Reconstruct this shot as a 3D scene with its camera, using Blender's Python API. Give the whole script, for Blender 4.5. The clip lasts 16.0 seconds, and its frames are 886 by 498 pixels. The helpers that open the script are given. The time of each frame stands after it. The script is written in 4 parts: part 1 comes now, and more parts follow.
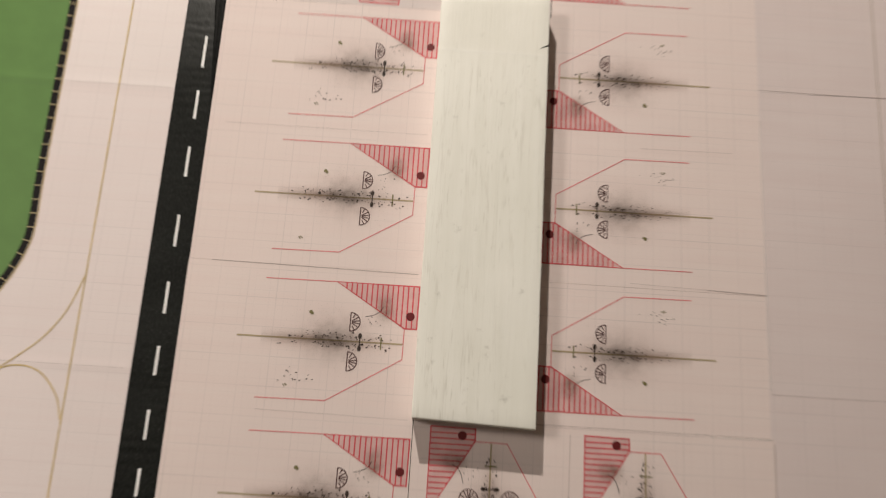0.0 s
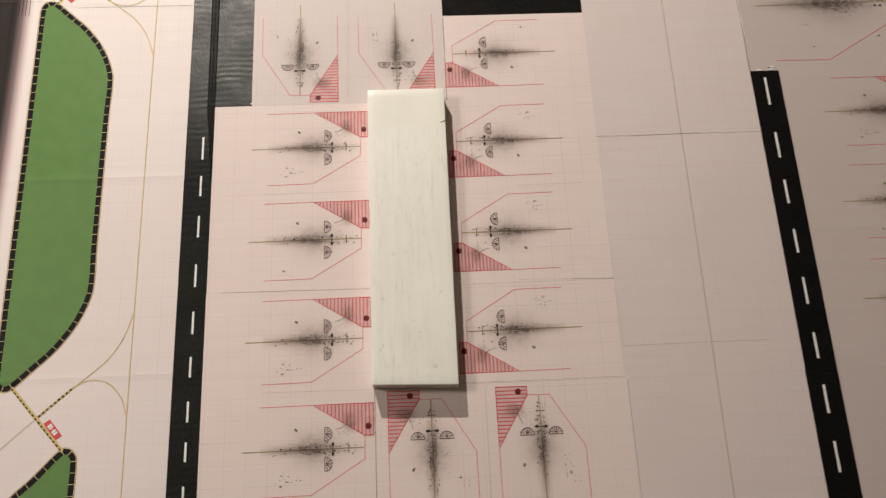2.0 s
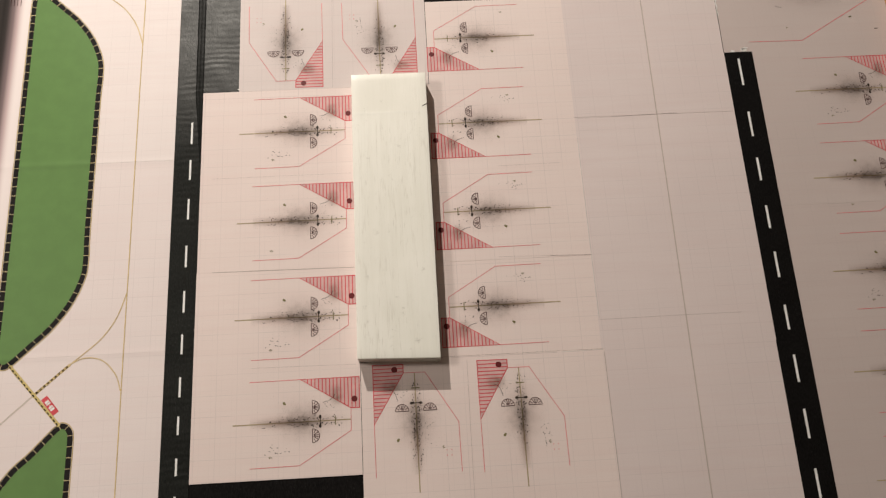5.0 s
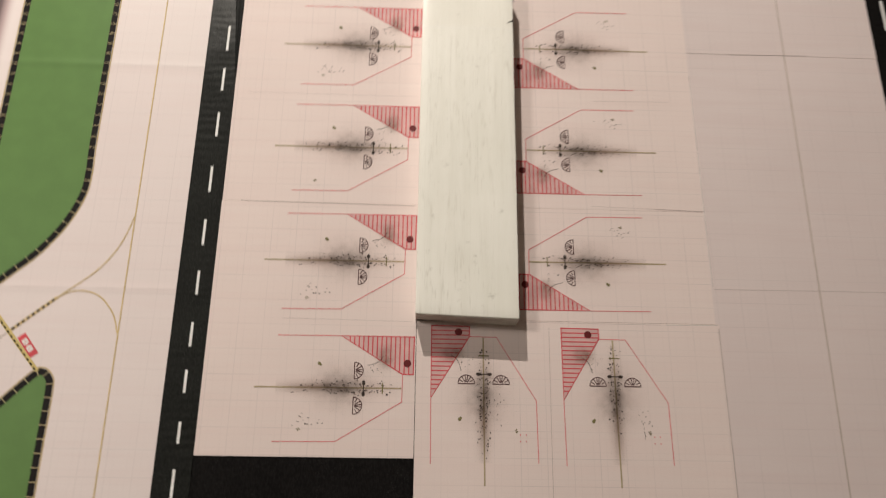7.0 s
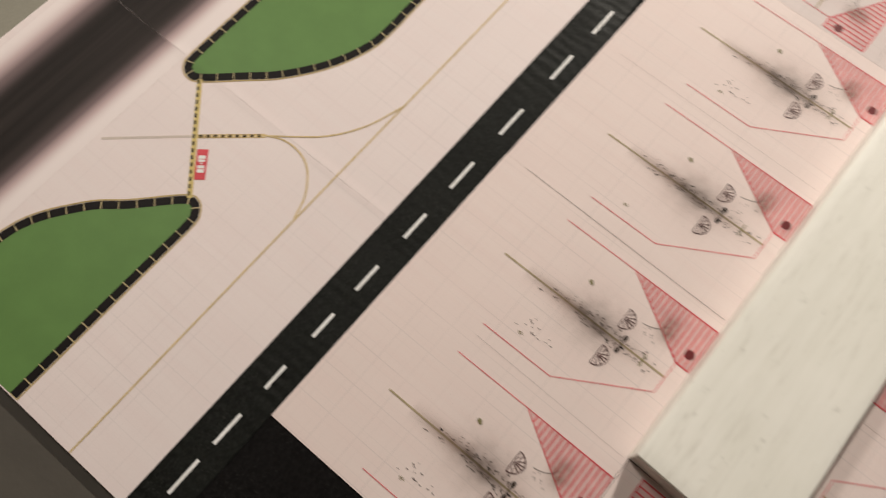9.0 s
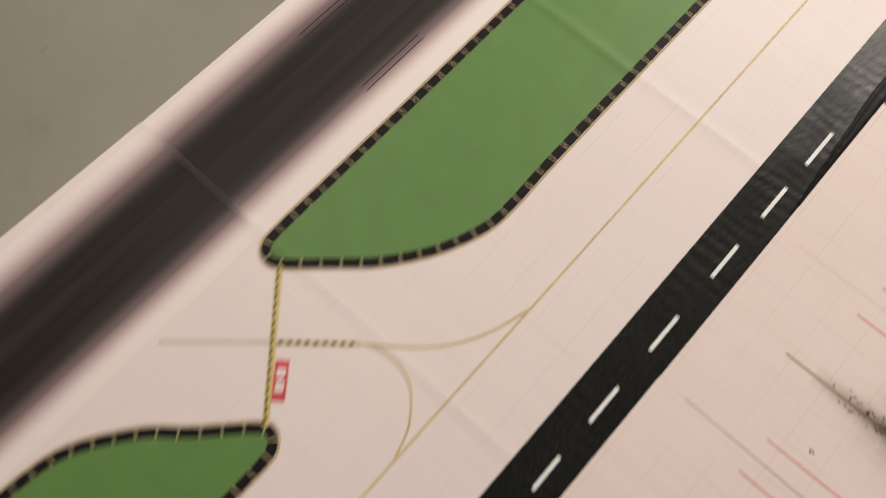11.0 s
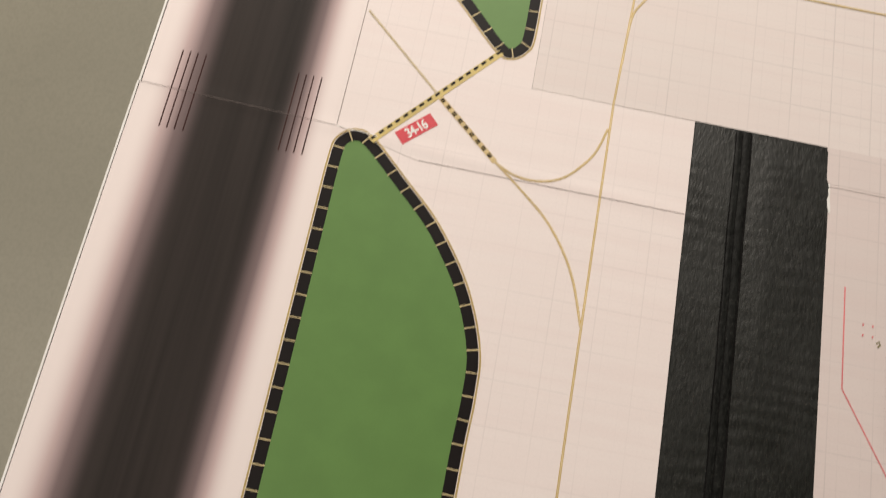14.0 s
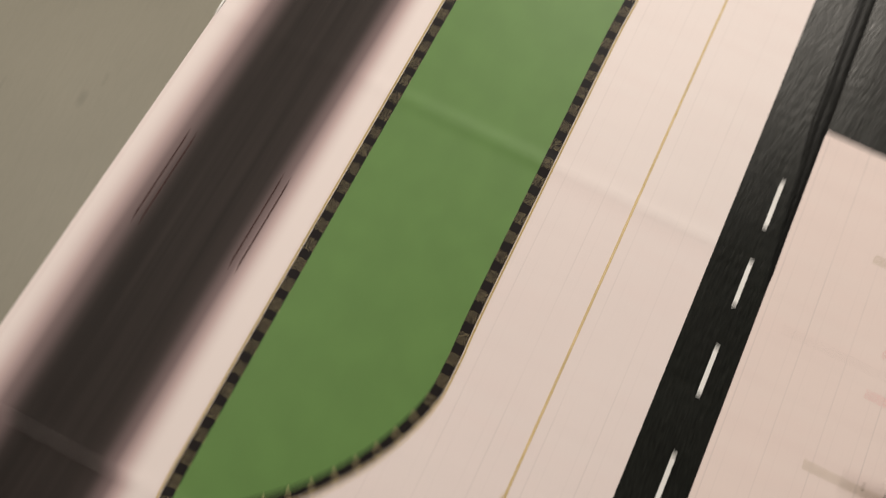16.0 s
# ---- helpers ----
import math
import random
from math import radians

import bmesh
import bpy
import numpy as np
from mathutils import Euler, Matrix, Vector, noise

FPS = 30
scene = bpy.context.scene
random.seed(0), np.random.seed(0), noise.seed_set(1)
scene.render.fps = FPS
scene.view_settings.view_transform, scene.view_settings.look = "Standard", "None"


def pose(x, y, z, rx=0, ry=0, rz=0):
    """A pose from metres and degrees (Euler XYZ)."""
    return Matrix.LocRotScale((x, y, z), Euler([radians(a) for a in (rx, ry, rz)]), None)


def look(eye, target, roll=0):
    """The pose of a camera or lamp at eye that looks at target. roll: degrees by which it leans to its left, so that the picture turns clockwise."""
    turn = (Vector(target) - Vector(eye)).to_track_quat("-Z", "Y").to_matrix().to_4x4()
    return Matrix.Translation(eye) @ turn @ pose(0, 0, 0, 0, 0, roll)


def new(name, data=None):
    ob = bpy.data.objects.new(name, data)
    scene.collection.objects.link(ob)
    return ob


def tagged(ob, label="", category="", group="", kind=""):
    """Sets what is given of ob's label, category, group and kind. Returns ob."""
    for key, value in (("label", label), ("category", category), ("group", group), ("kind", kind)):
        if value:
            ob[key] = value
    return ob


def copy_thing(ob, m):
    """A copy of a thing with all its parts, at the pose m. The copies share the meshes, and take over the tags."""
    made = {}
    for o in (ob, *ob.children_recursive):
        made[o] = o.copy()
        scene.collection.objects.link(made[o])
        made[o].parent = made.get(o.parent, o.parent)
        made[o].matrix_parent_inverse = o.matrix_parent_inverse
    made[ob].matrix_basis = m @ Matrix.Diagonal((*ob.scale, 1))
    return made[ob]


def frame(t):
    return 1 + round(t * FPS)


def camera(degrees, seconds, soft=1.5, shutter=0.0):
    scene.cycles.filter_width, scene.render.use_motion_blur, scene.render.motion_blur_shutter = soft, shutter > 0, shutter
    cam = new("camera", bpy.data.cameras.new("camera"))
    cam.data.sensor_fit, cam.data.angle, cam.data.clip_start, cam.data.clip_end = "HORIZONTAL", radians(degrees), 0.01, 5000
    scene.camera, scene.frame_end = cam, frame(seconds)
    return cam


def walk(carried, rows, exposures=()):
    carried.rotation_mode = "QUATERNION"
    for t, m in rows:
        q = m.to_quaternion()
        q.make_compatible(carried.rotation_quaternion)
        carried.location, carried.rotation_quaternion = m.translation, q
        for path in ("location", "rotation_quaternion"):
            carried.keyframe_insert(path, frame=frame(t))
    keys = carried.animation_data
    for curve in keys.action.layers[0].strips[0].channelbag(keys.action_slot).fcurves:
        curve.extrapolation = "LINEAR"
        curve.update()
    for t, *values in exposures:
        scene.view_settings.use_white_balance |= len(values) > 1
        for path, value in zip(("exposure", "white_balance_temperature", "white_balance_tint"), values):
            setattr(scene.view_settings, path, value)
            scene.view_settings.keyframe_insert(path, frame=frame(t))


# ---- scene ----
FOV = 57.496
# seconds, x, y, z, then Euler degrees
PATH = [
    (0.0, 0.0120, -0.2880, 0.5370, 14.233, -1.597, 3.519),
    (0.5, 0.0187, -0.3204, 0.6301, 15.522, -1.039, 0.913),
    (1.0, 0.0070, -0.3369, 0.6800, 16.551, -1.630, -1.924),
    (1.5, 0.0230, -0.3617, 0.7233, 17.699, -1.460, -2.679),
    (2.0, 0.0455, -0.3804, 0.7539, 18.269, -1.448, -2.647),
    (2.5, 0.0606, -0.3812, 0.7772, 18.455, -2.255, -3.386),
    (3.0, 0.0605, -0.3849, 0.8002, 19.030, -2.479, -2.788),
    (3.5, 0.0631, -0.3895, 0.8039, 18.568, -1.803, -2.300),
    (4.0, 0.0618, -0.3932, 0.7940, 17.719, -1.426, -2.842),
    (4.2, 0.0629, -0.3984, 0.7905, 17.667, -1.375, -2.980),
    (6.3, 0.0387, -0.4031, 0.6991, 17.609, -1.201, -3.351),
    (6.5, 0.0253, -0.4085, 0.6769, 18.201, -1.617, -2.690),
    (7.0, 0.0033, -0.4280, 0.6067, 19.992, -2.358, 0.540),
    (7.5, 0.0103, -0.4049, 0.5514, 19.698, -2.016, 7.921),
    (7.7, 0.0160, -0.3843, 0.5208, 19.546, -2.027, 12.317),
    (8.0, 0.0123, -0.3620, 0.4960, 19.040, -1.263, 20.087),
    (8.4, -0.0100, -0.3603, 0.4687, 19.228, -1.369, 30.070),
    (8.7, -0.0341, -0.3624, 0.4496, 19.047, -1.730, 37.276),
    (10.8, -0.1665, -0.3150, 0.3890, 19.433, -0.273, 44.402),
    (11.0, -0.1857, -0.2923, 0.3822, 19.254, -0.599, 42.100),
    (11.5, -0.2249, -0.2416, 0.3687, 18.141, -1.397, 36.096),
    (12.0, -0.2422, -0.1848, 0.3620, 16.437, -1.001, 28.845),
    (12.5, -0.2518, -0.1050, 0.3560, 15.405, -0.980, 20.415),
    (13.0, -0.2758, -0.0439, 0.3464, 14.541, -3.013, 14.931),
    (13.5, -0.2895, -0.0032, 0.3367, 15.216, -3.718, 12.215),
    (14.0, -0.2853, 0.0126, 0.3383, 16.747, -3.396, 10.801),
    (14.5, -0.2877, 0.0190, 0.3446, 17.945, -3.371, 10.110),
    (15.0, -0.2866, -0.0055, 0.3425, 17.891, -3.687, 11.376),
    (15.5, -0.2764, -0.0954, 0.3485, 17.445, -3.187, 17.755),
    (16.0, -0.2562, -0.2039, 0.3377, 17.151, -2.719, 26.254),
]
cam = camera(FOV, 16.0, soft=1.25, shutter=0.7)
walk(cam, [(t, pose(*row)) for t, *row in PATH], exposures=[
    (0.0, 0.080),
    (2.0, 0.150),
    (4.2, 0.215),
    (6.3, 0.220),
    (8.0, 0.180),
    (8.7, 0.190),
    (11.5, 0.150),
    (12.5, 0.030),
    (13.2, -0.045),
    (15.0, -0.080),
    (16.0, 0.100),
])

# ---- world and lights ----
world = bpy.data.worlds.new("room_air")
world.use_nodes = True
scene.world = world
world.node_tree.nodes["Background"].inputs[0].default_value = (0.9, 0.82, 0.74, 1)
world.node_tree.nodes["Background"].inputs[1].default_value = 0.01


def lamp(name, kind, place, target, power, colour, size):
    data = bpy.data.lights.new(name, kind)
    data.energy, data.color = power, colour
    if kind == "AREA":
        data.shape, data.size = "DISK", size
    elif kind == "SPOT":
        data.shadow_soft_size, data.spot_size, data.spot_blend = size, radians(152), 0.25
    else:
        data.shadow_soft_size = size
    ob = new(name, data)
    ob.matrix_world = look(place, target)
    return ob


# a small shaded desk lamp over the far end of the model, and the room's ceiling lamp off to one side
lamp("desk_lamp_light", "SPOT", (-0.341, 1.136, 1.044), (-0.1, 0.0, 0), 80.0, (1.0, 0.912, 0.808), 0.012)
lamp("ceiling_lamp_light", "AREA", (-1.0, 0.0, 1.25), (-0.6, 0.0, 0), 7.2, (1.0, 0.905, 0.805), 0.32)


# ---- materials ----
class Nodes:
    """A material and short ways to add nodes to it."""

    def __init__(self, name, rough=0.6, spec=0.4, metal=0.0):
        self.mat = bpy.data.materials.new(name)
        self.mat.use_nodes = True
        self.tree = self.mat.node_tree
        self.bsdf = self.tree.nodes["Principled BSDF"]
        self.bsdf.inputs["Roughness"].default_value = rough
        self.bsdf.inputs["Specular IOR Level"].default_value = spec
        self.bsdf.inputs["Metallic"].default_value = metal
        self.coord = self.tree.nodes.new("ShaderNodeTexCoord")
        self.geo = self.tree.nodes.new("ShaderNodeNewGeometry")
        self.objinfo = self.tree.nodes.new("ShaderNodeObjectInfo")

    def put(self, value, socket):
        if isinstance(value, (int, float)):
            socket.default_value = value
        elif isinstance(value, (tuple, list)):
            n = len(socket.default_value)
            socket.default_value = (*value[:3], 1.0)[:n] if n == 4 else tuple(value)
        else:
            self.tree.links.new(value, socket)

    def math(self, op, a, b=0.0, c=0.0):
        n = self.tree.nodes.new("ShaderNodeMath")
        n.operation = op
        for v, s in zip((a, b, c), n.inputs):
            self.put(v, s)
        return n.outputs[0]

    def xyz(self, source=None):
        n = self.tree.nodes.new("ShaderNodeSeparateXYZ")
        self.put(source or self.geo.outputs["Position"], n.inputs[0])
        return n.outputs

    def scaled(self, source, scale):
        n = self.tree.nodes.new("ShaderNodeMapping")
        self.put(source, n.inputs["Vector"])
        n.inputs["Scale"].default_value = scale
        return n.outputs[0]

    def noise(self, scale, detail=4.0, rough=0.55, source=None, stretch=None):
        n = self.tree.nodes.new("ShaderNodeTexNoise")
        n.inputs["Scale"].default_value = scale
        n.inputs["Detail"].default_value = detail
        n.inputs["Roughness"].default_value = rough
        src = source or self.geo.outputs["Position"]
        if stretch:
            src = self.scaled(src, stretch)
        self.put(src, n.inputs["Vector"])
        return n.outputs["Fac"]

    def ramp(self, value, stops):
        n = self.tree.nodes.new("ShaderNodeValToRGB")
        while len(n.color_ramp.elements) < len(stops):
            n.color_ramp.elements.new(0.5)
        for e, (p, c) in zip(n.color_ramp.elements, stops):
            e.position = p
            e.color = (*c, 1) if not isinstance(c, (int, float)) else (c, c, c, 1)
        self.put(value, n.inputs[0])
        return n.outputs[0]

    def span(self, value, a, b, lo=0.0, hi=1.0, smooth=True):
        n = self.tree.nodes.new("ShaderNodeMapRange")
        n.interpolation_type = "SMOOTHSTEP" if smooth else "LINEAR"
        for v, s in zip((value, a, b, lo, hi), n.inputs):
            self.put(v, s)
        return n.outputs[0]

    def mix(self, fac, a, b, mode="MIX"):
        n = self.tree.nodes.new("ShaderNodeMix")
        n.data_type, n.blend_type = "RGBA", mode
        self.put(fac, n.inputs[0])
        self.put(a, n.inputs[6])
        self.put(b, n.inputs[7])
        return n.outputs[2]

    def bump(self, height, strength, distance, under=None):
        n = self.tree.nodes.new("ShaderNodeBump")
        n.inputs["Strength"].default_value = strength
        n.inputs["Distance"].default_value = distance
        self.put(height, n.inputs["Height"])
        if under is not None:
            self.put(under, n.inputs["Normal"])
        self.put(n.outputs[0], self.bsdf.inputs["Normal"])
        return n.outputs[0]

    def colour(self, value):
        self.put(value, self.bsdf.inputs["Base Color"])
        return self

    def see_through(self, cover):
        """Ink that covers only as far as cover says."""
        clear = self.tree.nodes.new("ShaderNodeBsdfTransparent")
        both = self.tree.nodes.new("ShaderNodeMixShader")
        self.put(cover, both.inputs[0])
        self.tree.links.new(clear.outputs[0], both.inputs[1])
        self.tree.links.new(self.bsdf.outputs[0], both.inputs[2])
        self.tree.links.new(both.outputs[0], self.tree.nodes["Material Output"].inputs["Surface"])
        return self


def blob(n, xyz, cx, cy, sx, sy):
    """A soft round patch, 1 in its middle."""
    dx = n.math("DIVIDE", n.math("SUBTRACT", xyz[0], cx), sx)
    dy = n.math("DIVIDE", n.math("SUBTRACT", xyz[1], cy), sy)
    return n.math("EXPONENT", n.math("MULTIPLY", n.math("ADD", n.math("MULTIPLY", dx, dx), n.math("MULTIPLY", dy, dy)), -1.0))


SEAMS_Y = ((-0.2455, 0.0), (-0.0455, 0.0), (0.1656, -0.051))  # y at the runway, slope eastwards


def seam_curl(n):
    """The slight lift of the runway sheets where two of them meet."""
    x, y = n.xyz()[:2]
    total = None
    for s, slope in SEAMS_Y:
        skew = n.math("MULTIPLY", n.math("ADD", x, 0.385), slope)
        d = n.math("DIVIDE", n.math("SUBTRACT", n.math("SUBTRACT", y, s), skew), 0.0035)
        e = n.math("EXPONENT", n.math("MULTIPLY", n.math("MULTIPLY", d, d), -1.0))
        total = e if total is None else n.math("ADD", total, e)
    return total


def paper(name, tone, step, shift, strength, curl=False):
    """Matt printed paper with a faint slab grid."""
    n = Nodes(name, rough=0.62, spec=0.25)
    p = n.xyz()
    mask = None
    for axis, off in ((0, shift[0]), (1, shift[1])):
        for width, pitch, weight in ((0.00036, step, 1.0), (0.00026, step / 2, 0.4)):
            f = n.math("FRACT", n.math("DIVIDE", n.math("ADD", p[axis], off + 10 * step), pitch))
            d = n.math("MULTIPLY", n.math("ABSOLUTE", n.math("SUBTRACT", f, 0.5)), pitch)
            line = n.math("MULTIPLY", n.span(d, width * 0.4, width, 1.0, 0.0), weight)
            mask = line if mask is None else n.math("MAXIMUM", mask, line)
    wear = n.span(n.noise(14.0, 3.0), 0.35, 0.7)
    mask = n.math("MULTIPLY", n.math("MULTIPLY", mask, n.math("ADD", wear, 0.35)), strength)
    streak = n.noise(9.0, 5.0, 0.6, stretch=(1.0, 14.0, 1.0))
    cloud = n.noise(5.0, 4.0)
    base = n.mix(n.span(cloud, 0.3, 0.75), tuple(c * 0.965 for c in tone), tuple(min(c * 1.03, 0.9) for c in tone))
    base = n.mix(n.span(streak, 0.35, 0.7, 0.0, 0.5), base, (tone[0] * 0.97, tone[1] * 0.93, tone[2] * 0.93))
    fine = n.noise(900.0, 2.0)
    base = n.mix(n.span(fine, 0.3, 0.8, 0.0, 0.25), base, tuple(c * 0.88 for c in tone))
    base = n.mix(mask, base, (0.36, 0.33, 0.33))
    n.colour(base)
    b = n.bump(n.noise(500.0, 3.0), 0.06, 0.0004)
    b = n.bump(n.noise(7.0, 2.0), 0.25, 0.003, b)
    if curl:
        n.bump(seam_curl(n), 0.3, 0.0009, b)
    return n.mat


def ink(name, tone, rough=0.55, wear=0.12, curl=False, cover=None, spec=0.3):
    """Printer's ink with a little unevenness."""
    n = Nodes(name, rough=rough, spec=spec)
    a = n.span(n.noise(60.0, 5.0), 0.3, 0.75)
    f = n.span(n.noise(1200.0, 2.0), 0.3, 0.75, 0.0, 0.6)
    c = n.mix(a, tuple(v * (1 - wear) for v in tone), tuple(min(v * (1 + wear), 0.9) for v in tone))
    n.colour(n.mix(n.math("MULTIPLY", f, wear * 2), c, tuple(v * 0.6 for v in tone)))
    b = n.bump(n.noise(700.0, 2.0), 0.05, 0.0003)
    if curl:
        n.bump(seam_curl(n), 0.6, 0.0009, b)
    if cover:
        n.see_through(cover)
    return n.mat


STEP = 0.0196
PAPER_LEFT = paper("runway_paper", (0.828, 0.755, 0.741), STEP, (0.0085, 0.004), 0.13, curl=True)
PAPER_PINK = paper("apron_paper", (0.81, 0.70, 0.668), STEP, (0.0030, 0.0065), 0.24)
PAPER_HEAD = paper("head_stand_paper", (0.70, 0.622, 0.605), STEP, (0.0030, 0.0065), 0.20)
# toned below the runway paper to offset too much lamp light there
PAPER_TURN_DIMMED = paper("turning_paper_dimmed", (0.752, 0.687, 0.668), STEP, (0.0085, 0.004), 0.26)
PAPER_LOW = paper("lower_runway_paper", (0.815, 0.731, 0.718), STEP, (0.0085, 0.004), 0.15, curl=True)
# mauve-grey east sheets, also darkened in tone for lamp light falling off
PAPER_MID_DIMMED = paper("taxi_paper_dimmed", (0.735, 0.645, 0.633), STEP, (0.0010, 0.0020), 0.15)
PAPER_EAST_DIMMED = paper("pier_paper_dimmed", (0.595, 0.515, 0.493), STEP, (0.0050, 0.0020), 0.13)
PAPER_CUT = ink("cut_edge", (0.88, 0.86, 0.83))
RED = ink("red_ink", (0.62, 0.085, 0.105))
THIN_RED = ink("thin_red_ink", (0.74, 0.22, 0.235))
DARK_RED = ink("dark_red_ink", (0.13, 0.012, 0.014))
PINK = ink("pink_ink", (0.82, 0.53, 0.515), cover=0.75)
SIGN_RED = ink("sign_red_ink", (0.66, 0.07, 0.09), curl=False)
WHITE = ink("white_ink", (0.86, 0.845, 0.81))
CHALK = ink("white_paint", (0.85, 0.85, 0.83), wear=0.10)
RUBBER_LINE = ink("brown_black_ink", (0.040, 0.013, 0.011), spec=0.16)
KHAKI = ink("khaki_ink", (0.43, 0.355, 0.22))
YELLOW = ink("yellow_ink", (0.63, 0.50, 0.19))
PALE_YELLOW = ink("pale_yellow_ink", (0.66, 0.54, 0.29))
GOLD = ink("gold_ink", (0.57, 0.405, 0.135))
KHAKI_EDGE = ink("khaki_edge_ink", (0.46, 0.345, 0.13))
PALE_CORE = ink("pale_core_ink", (0.72, 0.585, 0.36))
SOOT = ink("black_ink", (0.011, 0.0088, 0.0086), curl=True, spec=0.12)
BROWN = ink("brown_ink", (0.085, 0.035, 0.035))
GREEN = ink("grass_ink", (0.113, 0.226, 0.060), wear=0.05, curl=True)
OLIVE = ink("olive_ink", (0.20, 0.18, 0.08))
GREY_LINE = ink("grey_line_ink", (0.42, 0.35, 0.22), cover=0.28)
PENCIL = ink("pencil", (0.20, 0.16, 0.15), cover=0.55)
FAINT_PENCIL = ink("faint_pencil", (0.22, 0.18, 0.17), cover=0.28)
LIT_EDGE = ink("lit_sheet_edge", (0.86, 0.80, 0.77), cover=0.6)
SPECK = ink("speckle_ink", (0.050, 0.036, 0.030), cover=0.85)
HOSE = ink("hose_ink", (0.07, 0.05, 0.045), cover=0.5)


def runway_ink():
    n = Nodes("runway_rubber", rough=0.6, spec=0.18)
    p = n.xyz()
    wob = n.math("MULTIPLY", n.math("SUBTRACT", n.noise(1.2, 2.0), 0.5), 0.004)
    step = n.span(p[1], -0.2456, -0.2454, -0.0025, 0.0)
    x = n.math("ADD", n.math("ADD", p[0], wob), step)
    south = n.span(p[1], 0.12, -0.165, 0.0, 1.0, smooth=False)
    west = n.math("ADD", n.math("MULTIPLY", south, -0.0055), -0.4100)
    east = n.math("ADD", n.math("MULTIPLY", south, -0.0035), -0.3615)
    left = n.span(x, n.math("SUBTRACT", west, 0.0195), n.math("ADD", west, 0.0160))
    right = n.span(x, n.math("ADD", east, 0.0130), n.math("SUBTRACT", east, 0.0145))
    dark = n.math("MULTIPLY", left, right)
    streak = n.noise(70.0, 3.0, 0.6, stretch=(1.0, 0.03, 1.0))
    fine = n.noise(260.0, 3.0, 0.6, stretch=(1.0, 0.02, 1.0))
    core = n.mix(n.span(streak, 0.3, 0.7), (0.013, 0.0100, 0.0088), (0.033, 0.0258, 0.0235))
    core = n.mix(n.span(fine, 0.35, 0.75, 0.0, 0.35), core, (0.036, 0.0285, 0.026))
    tone = n.ramp(dark, [(0.0, (0.822, 0.744, 0.730)), (0.20, (0.52, 0.402, 0.402)), (0.45, (0.19, 0.140, 0.143)), (0.85, (0.045, 0.035, 0.034))])
    n.colour(n.mix(n.span(dark, 0.55, 1.0), tone, core))
    b = n.bump(n.noise(700.0, 2.0), 0.05, 0.0003)
    n.bump(seam_curl(n), 0.3, 0.0009, b)
    return n.mat


RUNWAY = runway_ink()


def stain_ink():
    """Exhaust and oil smudge along a stand's centreline."""
    n = Nodes("stain_ink", rough=0.6, spec=0.2)
    p = n.xyz(n.coord.outputs["Object"])
    body = blob(n, p, -0.060, -0.0193, 0.033, 0.0042)
    halo = blob(n, p, -0.049, -0.0185, 0.020, 0.0140)
    core = blob(n, p, -0.062, -0.0193, 0.022, 0.0017)
    nose = blob(n, p, -0.0170, 0.0040, 0.0050, 0.0070)
    grain = n.span(n.noise(160.0, 5.0, 0.65, source=n.coord.outputs["Object"]), 0.25, 0.75, 0.45, 1.3)
    long_grain = n.span(n.noise(240.0, 4.0, 0.6, source=n.coord.outputs["Object"], stretch=(0.12, 1.0, 1.0)), 0.3, 0.7, 0.6, 1.25)
    soft = n.math("MULTIPLY", n.math("ADD", n.math("MULTIPLY", halo, 0.31), n.math("MULTIPLY", nose, 0.50)), grain)
    hard = n.math("MULTIPLY", n.math("ADD", n.math("MULTIPLY", body, 0.41), n.math("MULTIPLY", core, 0.07)), long_grain)
    cover = n.math("MINIMUM", n.math("ADD", soft, hard), 0.93)
    n.colour(n.mix(n.span(halo, 0.2, 0.9), (0.25, 0.165, 0.125), (0.100, 0.068, 0.050)))
    n.see_through(cover)
    return n.mat


STAIN = stain_ink()


def big_stain_ink():
    n = Nodes("wide_stain_ink", rough=0.6, spec=0.2)
    p = n.xyz(n.coord.outputs["Object"])
    parts = [(0.508, 0.1375, 0.048, 0.0062, 0.44), (0.522, 0.137, 0.034, 0.020, 0.27), (0.562, 0.160, 0.008, 0.009, 0.35)]
    total = None
    for cx, cy, sx, sy, w in parts:
        v = n.math("MULTIPLY", blob(n, p, cx, cy, sx, sy), w)
        total = v if total is None else n.math("ADD", total, v)
    grain = n.span(n.noise(120.0, 5.0, 0.65, source=n.coord.outputs["Object"]), 0.25, 0.75, 0.5, 1.3)
    n.colour((0.085, 0.060, 0.050))
    n.see_through(n.math("MINIMUM", n.math("MULTIPLY", total, grain), 0.9))
    return n.mat


WIDE_STAIN = big_stain_ink()


